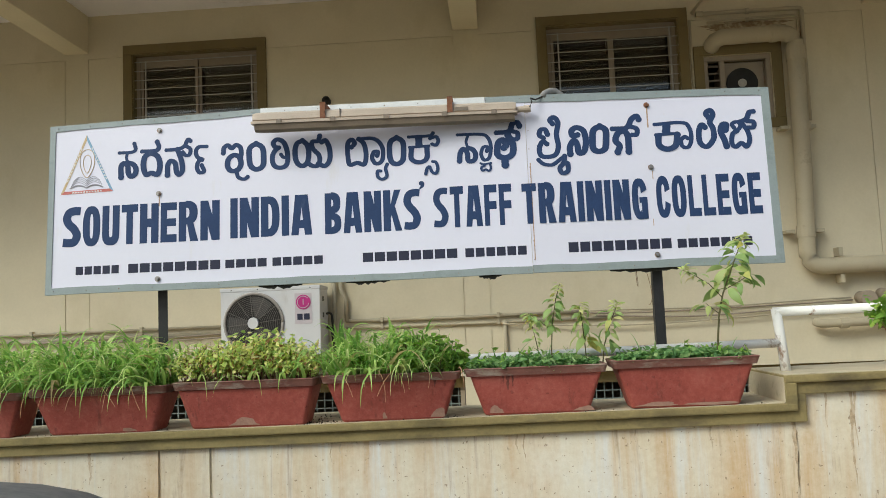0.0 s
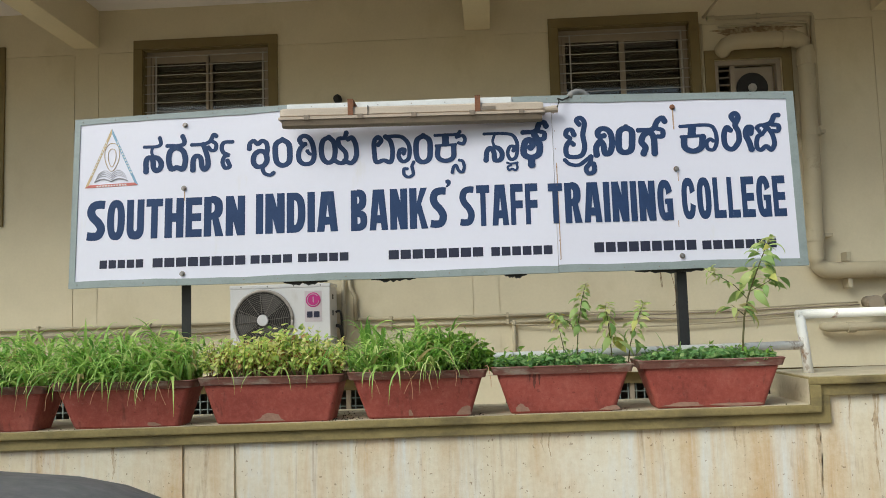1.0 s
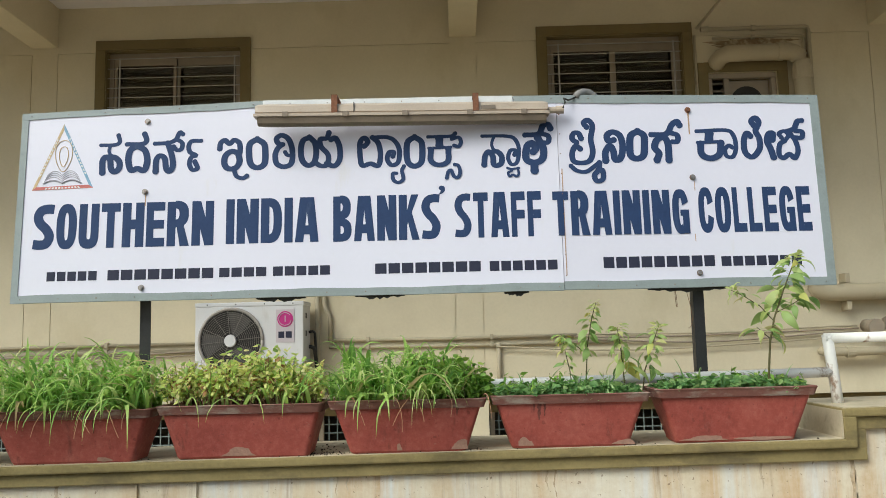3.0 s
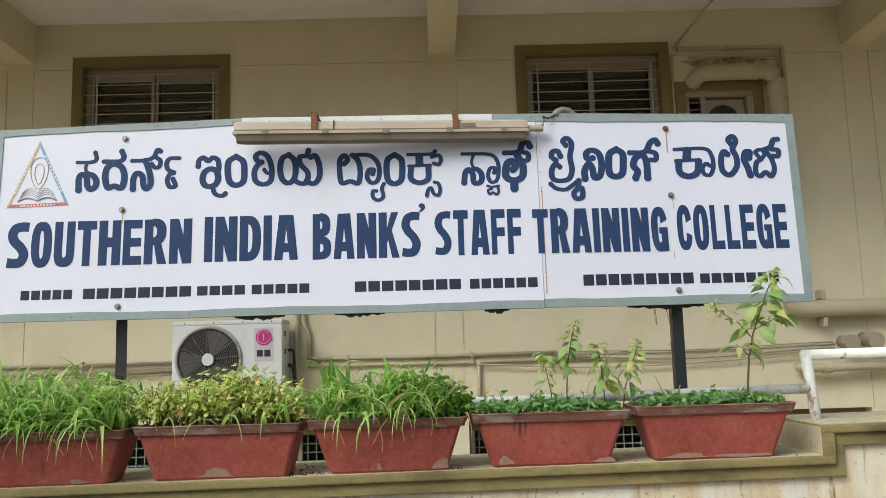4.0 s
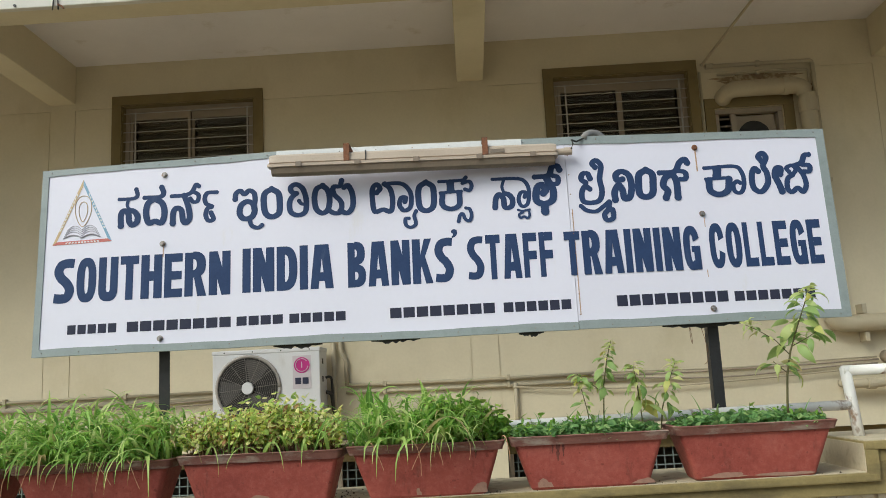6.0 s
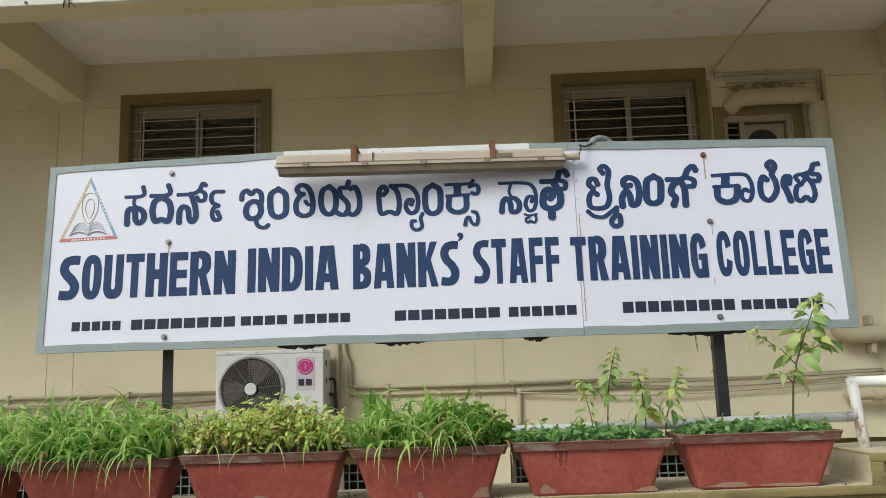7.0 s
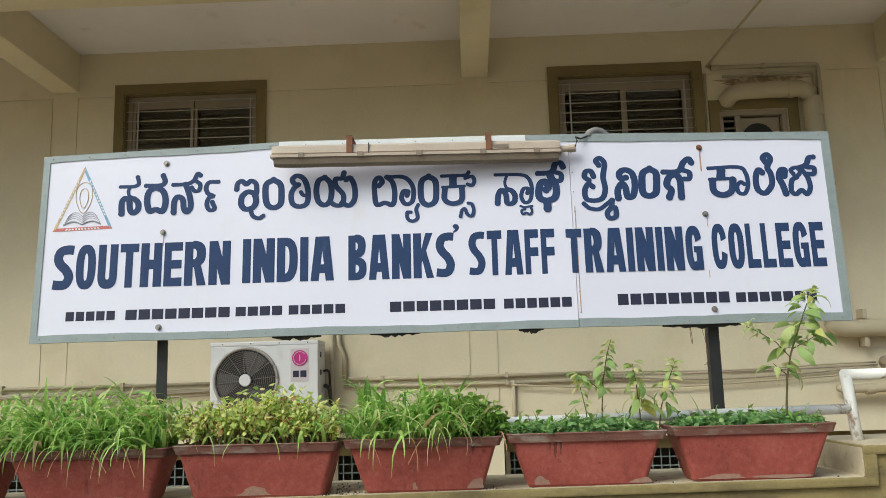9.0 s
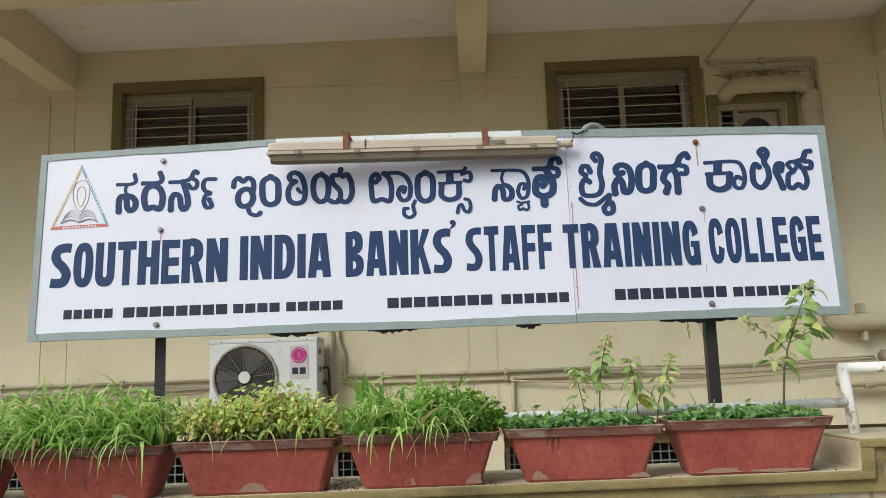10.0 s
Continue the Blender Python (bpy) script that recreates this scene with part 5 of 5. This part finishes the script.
# ---- plants ----
def blade(V, F, base, az, elev, length, width, droop, seg=7, twist=0.0):
    """One grass blade: a folded strip that leaves at an elevation and bends down."""
    p = Vector(base)
    side = Vector((-math.sin(az), math.cos(az), 0))
    e = elev
    n0 = len(V)
    for i in range(seg + 1):
        t = i / seg
        w = width * (0.55 + 0.45 * math.sin(math.pi * min(1, t * 1.4 + 0.15))) * (1 - t ** 3)
        d = Vector((math.cos(az) * math.cos(e), math.sin(az) * math.cos(e), math.sin(e)))
        nrm = d.cross(side)
        s = side * math.cos(twist * t) + nrm * math.sin(twist * t)
        V.extend([tuple(p - s * w / 2), tuple(p - nrm * w * 0.15), tuple(p + s * w / 2)])
        p = p + d * (length / seg)
        e = max(-1.45, e - droop / seg * (0.4 + 1.2 * t))
    for i in range(seg):
        a = n0 + 3 * i
        F.append((a, a + 1, a + 4, a + 3))
        F.append((a + 1, a + 2, a + 5, a + 4))


def leaf(V, F, base, az, elev, length, width, curl=0.6, seg=4, roll=0.0):
    p = Vector(base)
    side = Vector((-math.sin(az) * math.cos(roll), math.cos(az) * math.cos(roll), math.sin(roll)))
    e = elev
    n0 = len(V)
    for i in range(seg + 1):
        t = i / seg
        w = width * math.sin(math.pi * (0.06 + 0.94 * t) ** 0.8) if i < seg else 0.0006
        d = Vector((math.cos(az) * math.cos(e), math.sin(az) * math.cos(e), math.sin(e)))
        nrm = d.cross(side)
        V.extend([tuple(p - side * w / 2 - nrm * w * 0.12), tuple(p), tuple(p + side * w / 2 - nrm * w * 0.12)])
        p = p + d * (length / seg)
        e -= curl / seg
    for i in range(seg):
        a = n0 + 3 * i
        F.append((a, a + 1, a + 4, a + 3))
        F.append((a + 1, a + 2, a + 5, a + 4))


def bulk(name, V, F, mat, label, category):
    me = bpy.data.meshes.new(name)
    me.from_pydata(V, [], F)
    me.materials.append(mat)
    for p in me.polygons:
        p.use_smooth = True
    return tagged(new(name, me), label, category, kind="stuff")


def grass(x0, x1, count, seed, zs, tall=1.0, hang=0.42):
    r = random.Random(seed)
    V, F = [], []
    for _ in range(count):
        x, y = r.uniform(x0, x1), r.uniform(3.93, 4.10)
        front = r.random()
        az = r.gauss(-math.pi / 2, 0.8) if front < 0.55 else r.uniform(-math.pi, math.pi)
        if front < hang:
            blade(V, F, (x, r.uniform(3.915, 3.98), zs), r.gauss(-math.pi / 2, 0.55), r.uniform(0.5, 1.15), r.uniform(0.22, 0.44) * tall, r.uniform(0.009, 0.017), r.uniform(2.1, 2.9), twist=r.uniform(-0.8, 0.8))
        else:
            blade(V, F, (x, y, zs), az, r.uniform(0.95, 1.5), r.uniform(0.13, 0.29) * tall, r.uniform(0.006, 0.012), r.uniform(0.6, 2.6), twist=r.uniform(-1.0, 1.0))
    return V, F


def hangers(V, F, x0, x1, count, seed, zr):
    """Long blades that lean out over the rim and hang down the front of the pot."""
    r = random.Random(seed)
    for _ in range(count):
        blade(V, F, (r.uniform(x0, x1), 3.905, zr + 0.004), r.gauss(-math.pi / 2, 0.45), r.uniform(0.35, 0.9), r.uniform(0.15, 0.40), r.uniform(0.013, 0.025), r.uniform(2.2, 3.8), 9, r.uniform(-0.8, 0.8))


def culms(V, F, x0, x1, count, seed, zs, tall=1.0):
    """Grass stems that send off broad arching leaves by turns, most of them towards the open front."""
    r = random.Random(seed)
    for _ in range(count):
        x, y = r.uniform(x0, x1), r.uniform(3.92, 4.11)
        lean, az = r.uniform(0.0, 0.45), r.gauss(-math.pi / 2, 1.3)
        h = r.uniform(0.06, 0.19) * tall
        tip = Vector((x + math.cos(az) * lean * h, y + math.sin(az) * lean * h, zs + h))
        foot = Vector((x, y, zs - 0.005))
        n = r.randint(3, 5)
        turn = r.uniform(0, 6.28)
        for k in range(n):
            p = foot.lerp(tip, 0.25 + 0.75 * k / (n - 1))
            a = turn + math.pi * k + r.gauss(0, 0.5)
            if r.random() < 0.35:
                a = r.gauss(-math.pi / 2, 0.6)
            blade(V, F, p, a, r.uniform(0.3, 1.3), r.uniform(0.07, 0.19) * tall, r.uniform(0.009, 0.018), r.uniform(1.4, 3.6), 6, r.uniform(-1.6, 1.6))
        blade(V, F, foot, az, math.pi / 2 - lean, h * 1.05, 0.004, 0.1, 3)


def herb(x0, x1, count, seed, zs, height, size, wide=0.5, leaves=9, lean=0.35, edge=0.6, low=0.25):
    """Stems with small leaves; gives leaf and stem geometry apart."""
    r = random.Random(seed)
    V, F, SV, SF = [], [], [], []
    for _ in range(count):
        x, y = r.uniform(x0, x1), r.uniform(3.92, 4.11)
        mid = 1 - edge * abs((x - (x0 + x1) / 2) / ((x1 - x0) / 2)) ** 2
        hh = height * r.uniform(0.45, 1.0) * mid
        az, tilt = r.uniform(-math.pi, math.pi), r.uniform(0, lean)
        tip = Vector((x + math.cos(az) * hh * tilt, y + math.sin(az) * hh * tilt - 0.02 * r.random(), zs + hh))
        foot = Vector((x, y, zs - 0.005))
        n0 = len(SV)
        for p, w in ((foot, 0.0016), (tip, 0.0008)):
            for a in (0, 2.1, 4.2):
                SV.append((p.x + w * math.cos(a), p.y + w * math.sin(a), p.z))
        for k in range(3):
            SF.append((n0 + k, n0 + (k + 1) % 3, n0 + 3 + (k + 1) % 3, n0 + 3 + k))
        for k in range(leaves):
            t = low + (1 - low) * (k + r.random()) / leaves
            p = foot.lerp(tip, t)
            az_leaf = r.gauss(-math.pi / 2, 0.9) if r.random() < 0.6 else r.uniform(-math.pi, math.pi)
            leaf(V, F, p, az_leaf, r.uniform(-0.9, 0.7), size * r.uniform(0.6, 1.25), size * wide * r.uniform(0.7, 1.2), r.uniform(0.1, 1.1), 3, r.uniform(-1.0, 1.0))
    return V, F, SV, SF


for k, (seed, n) in enumerate(((11, 620), (12, 660))):
    a, b = POTS[k]
    V, F = grass(a + 0.02, b - 0.02, int(n * 0.36), seed, rim_z((a + b) / 2) - 0.016, 1.0, 0.26)
    hangers(V, F, a + 0.03, b - 0.03, 17, seed + 8, rim_z((a + b) / 2))
    culms(V, F, a + 0.02, b - 0.02, 235, seed + 5, rim_z((a + b) / 2) - 0.016, 1.02)
    bulk("grass", V, F, M_GRASS, "bright green arching grass growing in a planter", "grass")
a, b = POTS[2]
zs = rim_z(-1.0) - 0.016
V, F, SV, SF = herb(a + 0.02, b - 0.02, 400, 21, zs, 0.205, 0.026, 0.68, 11, 0.55, 0.2, 0.40)
bulk("yellow_herb", V, F, M_YELLOW, "dense yellow-green small-leaved herb in a planter", "herb")
bulk("herb_stems", SV, SF, M_TWIG, "thin brown stems of the yellow herb", "stems")
V, F, SV, SF = herb(a + 0.22, b - 0.08, 46, 27, zs, 0.255, 0.033, 0.72, 9, 0.35, 0.25, 0.45)
bulk("yellow_herb", V, F, M_YELLOW, "taller yellow-green sprigs above the herbs", "herb")
V, F = grass(a + 0.03, b - 0.03, 60, 22, zs, 0.85, 0.15)
bulk("grass", V, F, M_GRASS, "a few grass blades among yellow herbs", "grass")
a, b = POTS[3]
zs = rim_z(-0.4) - 0.016
V, F = grass(a + 0.01, a + 0.42, 110, 31, zs, 0.9, 0.25)
hangers(V, F, a + 0.03, a + 0.5, 6, 38, zs + 0.016)
culms(V, F, a + 0.01, a + 0.44, 150, 36, zs, 0.92)
bulk("grass", V, F, M_GRASS, "bright green grass growing beside green herbs", "grass")
V, F, SV, SF = herb(a + 0.24, b + 0.02, 180, 32, zs, 0.20, 0.038, 0.55, 9, 0.45, 0.55)
bulk("green_herb", V, F, M_HERB, "dense green small-leaved herb in a planter", "herb")
bulk("herb_stems", SV, SF, M_STEM, "thin green stems of the herb", "stems")
V, F = grass(a + 0.05, b - 0.02, 46, 37, zs, 0.95, 0.35)
bulk("grass", V, F, M_GRASS, "a few long grass blades over green herbs", "grass")
r = random.Random(33)
for x in (-0.60, -0.44, -0.385, -0.36, -0.25, -0.10, -1.93, -1.84, -1.72, -1.66, -1.60, -1.53, -1.42, -2.1, -2.3):
    bm = bmesh.new()
    pts = [Vector((x, 3.93, rim_z(x) + 0.004))]
    step = r.uniform(0.013, 0.021)
    d = Vector((r.uniform(-0.3, 0.6), -0.75, 0.3))
    for i in range(9):
        pts.append(pts[-1] + d.normalized() * step)
        d = d + Vector((r.uniform(-0.3, 0.3), 0.12 if pts[-1].y < 3.885 else 0, -0.35))
    tube(bm, pts, [0.0024 - 0.00014 * i for i in range(10)], 5)
    tagged(part("runner", bm, M_DRY), "dry brown grass runner hanging over the rim", "runner", "hanging runners")
for k, seed in ((4, 41), (5, 51)):
    a, b = POTS[k]
    zs = rim_z((a + b) / 2) - 0.016
    V, F, SV, SF = herb(a + 0.025, b - 0.03, 300, seed, zs, 0.062, 0.031, 0.70, 6, 0.8, 0.35)
    bulk("groundcover", V, F, M_COVER, "low dark green groundcover in a planter", "groundcover")
    V, F, SV, SF = herb(a + 0.04, b - 0.06, 16, seed + 3, zs, 0.095, 0.030, 0.5, 6, 0.9, 0.1, 0.4)
    bulk("groundcover", V, F, M_HERB, "taller sprigs standing out of the groundcover", "groundcover")
    bulk("herb_stems", SV, SF, M_STEM, "thin stems of the taller sprigs", "stems")
    V, F = grass(a + 0.1, b - 0.1, 16, seed + 1, zs, 0.55, 0.0)
    bulk("grass", V, F, M_COVER, "a few thin grass blades among groundcover", "grass")
V, F, SV, SF = herb(1.66, 1.95, 70, 61, TOP + UP + 0.19, 0.16, 0.05, 0.5, 9, 0.9, 0.2)
bulk("green_herb", V, F, M_HERB, "leafy green herb on the raised coping", "herb")


def leaf_mesh(mat):
    V, F = [], []
    leaf(V, F, (0.36, 0, 0.10), 0.0, 0.1, 0.95, 0.36, 1.6, 7)
    n = len(V)
    V += [(0, -0.018, 0), (0, 0.018, 0), (0.37, -0.016, 0.10), (0.37, 0.016, 0.10)]
    F.append((n, n + 1, n + 3, n + 2))
    me = bpy.data.meshes.new("leaf")
    me.from_pydata(V, [], F)
    me.materials.append(mat)
    for p in me.polygons:
        p.use_smooth = True
    return me


LEAF, TIP = leaf_mesh(M_LEAF), leaf_mesh(M_TIP)


def tall_plant(label, pts, radii, seed, whorls, branches=(), y=4.0):
    """A stem through (x, z) points with side branches; whorls: where leaves grow, how many, how long."""
    P = [Vector((x, y + dy, z)) for x, z, dy in pts]
    g = group("tall_plant", label, "plant", P[0], "tall plants in the planters")
    bm = bmesh.new()
    tube(bm, P, radii, 7)
    part("stem", bm, M_STEM, g, smooth=True)
    r = random.Random(seed)

    def along(line, t):
        f = t * (len(line) - 1)
        i = min(int(f), len(line) - 2)
        return line[i].lerp(line[i + 1], f - i)

    lines = [P]
    for line in branches:
        Q = [Vector((x, y + dy, z)) for x, z, dy in line]
        bm = bmesh.new()
        tube(bm, Q, [0.0022 - 0.001 * i / (len(Q) - 1) for i in range(len(Q))], 5)
        part("branch", bm, M_STEM, g, smooth=True)
        lines.append(Q)
    off = g.location
    for li, t0, t1, count, size, up in whorls:
        count = int(count * 2.3)
        for k in range(count):
            t = t0 + (t1 - t0) * (k + 0.5) / count
            o = new("leaf", TIP if up >= 0.3 or r.random() < 0.10 else LEAF)
            o.parent = g
            s = size * r.uniform(0.55, 1.25)
            az = (k * 2.4 + r.uniform(-0.5, 0.5))
            o.matrix_local = Matrix.Translation(along(lines[li], t) - off) @ Euler((r.uniform(-0.9, 0.9), -up + r.uniform(-0.45, 0.45), az)).to_matrix().to_4x4() @ Matrix.Diagonal((s, s * r.uniform(0.8, 1.15), s, 1))


tall_plant("tall leafy green sapling with a few yellow leaves", [(0.986, 1.58, 0), (0.992, 1.68, 0), (1.003, 1.78, 0.0), (1.025, 1.87, 0), (1.065, 1.97, 0.0), (1.10, 2.05, 0), (1.125, 2.11, 0)],
           [0.0048, 0.0045, 0.004, 0.0037, 0.003, 0.0024, 0.0015], 5,
           [(0, 0.36, 0.50, 2, 0.085, -0.4), (0, 0.52, 0.80, 8, 0.09, -0.25), (0, 0.75, 0.97, 9, 0.068, 0.0), (0, 0.93, 1.0, 9, 0.04, 0.6), (1, 0.35, 1.0, 6, 0.055, -0.1), (1, 0.9, 1.0, 5, 0.042, 0.4), (2, 0.4, 1.0, 4, 0.085, -0.2), (3, 0.5, 1.0, 3, 0.10, -0.2)],
           [[(1.02, 1.86, 0), (0.97, 1.915, -0.01), (0.91, 1.955, -0.01), (0.865, 1.98, 0.0)], [(1.035, 1.89, 0), (1.09, 1.92, -0.02), (1.14, 1.95, -0.02)], [(1.005, 1.79, 0), (0.97, 1.815, -0.02), (0.945, 1.835, -0.03)]])
tall_plant("upright leafy green shoot with a pale tip", [(0.294, 1.58, 0), (0.297, 1.68, 0), (0.305, 1.78, 0), (0.325, 1.88, 0.0), (0.345, 1.945, 0)], [0.003, 0.0028, 0.0024, 0.002, 0.001], 7,
           [(0, 0.45, 0.75, 8, 0.062, -0.45), (0, 0.68, 0.9, 6, 0.045, -0.1), (0, 0.86, 1.0, 12, 0.026, 0.4), (1, 0.4, 1.0, 8, 0.048, -0.2)], [[(0.30, 1.75, 0), (0.25, 1.79, 0.01), (0.205, 1.825, 0.01)]])
tall_plant("upright leafy green shoot", [(0.443, 1.58, 0), (0.438, 1.68, 0), (0.432, 1.77, 0), (0.422, 1.85, 0)], [0.003, 0.0026, 0.0022, 0.001], 8,
           [(0, 0.40, 0.75, 6, 0.088, -0.75), (0, 0.66, 0.95, 6, 0.066, -0.3), (0, 0.9, 1.0, 7, 0.038, 0.3)])
tall_plant("upright leafy green shoot with bright tip", [(0.505, 1.58, 0), (0.52, 1.68, 0), (0.55, 1.77, 0), (0.583, 1.85, 0)], [0.003, 0.0026, 0.0022, 0.001], 9,
           [(0, 0.33, 0.70, 5, 0.078, -0.65), (0, 0.58, 0.9, 6, 0.058, -0.2), (0, 0.84, 1.0, 9, 0.036, 0.6)])

tall_plant("small leafy green shoot", [(0.247, 1.58, 0.02), (0.238, 1.68, 0.02), (0.222, 1.76, 0.02), (0.212, 1.81, 0.02)], [0.0024, 0.002, 0.0016, 0.001], 10,
           [(0, 0.3, 0.6, 4, 0.045, -0.4), (0, 0.6, 0.95, 7, 0.048, -0.1), (0, 0.85, 1.0, 6, 0.032, 0.3)])

# ---- parked car in front of the wall ----
car = group("car", "dark grey parked car with a smooth rounded roof", "car", (-2.3, 2.3, 0))
CY = 2.30
PROFILE = [(-4.10, 0.55, 0.60), (-4.05, 0.80, 0.74), (-3.55, 0.93, 0.78), (-3.15, 1.02, 0.78), (-2.85, 1.26, 0.64), (-2.55, 1.41, 0.60), (-2.1, 1.468, 0.60), (-1.55, 1.458, 0.60), (-1.25, 1.436, 0.59), (-1.10, 1.41, 0.58), (-0.97, 1.365, 0.57), (-0.80, 1.26, 0.60), (-0.52, 1.02, 0.70), (-0.40, 0.90, 0.76), (-0.34, 0.60, 0.74)]
bm = bmesh.new()
rows = []
for x, z, hw in PROFILE:
    x, z = x - 0.07, z - 0.004
    belt = min(z - 0.02, 0.90)
    ring = [(CY - 0.80 if z > 0.7 else CY - hw, 0.28), (CY - 0.82, 0.55 if z > 0.6 else 0.45), (CY - 0.80, belt)]
    for i in range(13):
        t = -1 + i / 6
        ring.append((CY + hw * t, max(belt + 0.01, z - 0.065 * abs(t) ** 2.2)))
    ring += [(CY + 0.80, belt), (CY + 0.82, 0.55 if z > 0.6 else 0.45), (CY + 0.80 if z > 0.7 else CY + hw, 0.28)]
    rows.append([bm.verts.new((x, y, zz)) for y, zz in ring])
for p, q in zip(rows, rows[1:]):
    n = len(p)
    for k in range(n):
        bm.faces.new((p[k], p[(k + 1) % n], q[(k + 1) % n], q[k]))
bm.faces.new(rows[0])
bm.faces.new(rows[-1][::-1])
body = part("body", bm, M_CAR, car, smooth=True)
for s in (-1, 1):
    for x0, x1, i in ((-2.75, -1.85, 0), (-1.80, -1.30, 1)):
        bm = bmesh.new()
        yb, yt = CY + s * 0.803, CY + s * 0.66
        vs = [bm.verts.new(p) for p in ((x0 - (0.25 if i == 0 else 0), yb + s * 0.004, 0.93), (x1 + (0.15 if i else 0), yb + s * 0.004, 0.93), (x1 - (0.05 if i else 0), yt + s * 0.012, 1.30), (x0 + (0.1 if i == 0 else 0), yt + s * 0.012, 1.30))]
        f = bm.faces.new(vs)
        rr = bmesh.ops.extrude_face_region(bm, geom=[f])
        for v in rr["geom"]:
            if isinstance(v, bmesh.types.BMVert):
                v.co.y += s * 0.006
        part("side_window", bm, M_CARGLASS, car, "tinted side window")
    for x in (-3.45, -1.05):
        bm = bmesh.new()
        tube(bm, [(x, CY + s * 0.66, 0.30), (x, CY + s * 0.68, 0.30), (x, CY + s * 0.83, 0.30), (x, CY + s * 0.85, 0.30)], [0.26, 0.30, 0.30, 0.26], 28)
        wheel = part("wheel", bm, M_TYRE, car, "black tyre")
        bm = bmesh.new()
        tube(bm, [(x, CY + s * 0.848, 0.30), (x, CY + s * 0.858, 0.30)], [0.19, 0.17], 24)
        part("rim", bm, M_BAR, wheel, "grey wheel rim")

# loose wire ends by the post, dirt on the coping
for k, (x, w, d) in enumerate(((0.70, 0.012, 0.075), (0.745, 0.02, 0.16))):
    bm = bmesh.new()
    tube(bm, [(x + w * math.sin(3.0 * q) * (1 if k else q), 4.19, 2.0 - d * math.sin(math.pi * q * (1 if k == 0 else 0.5))) for q in [i / 10 for i in range(11)]], 0.0012, 5)
    tagged(part("loose_wire", bm, M_TWIG), "thin loose wire hanging behind the sign", "wire", "loose wires")
r = random.Random(77)
bm = bmesh.new()
for _ in range(260):
    x = r.choice((r.gauss(-0.40, 0.16), r.uniform(-2.0, 1.2), r.gauss(-0.75, 0.08)))
    y = r.uniform(3.945, 4.02) if r.random() < 0.7 else r.uniform(4.0, 4.3)
    q = r.uniform(0.0012, 0.004)
    bmesh.ops.create_icosphere(bm, subdivisions=1, radius=q, matrix=Matrix.Translation((x, y, base_z(x) + q * 0.4)))
tagged(part("dirt_crumbs", bm, M_SOIL), "dark soil crumbs spilt on the coping", "dirt", kind="stuff")
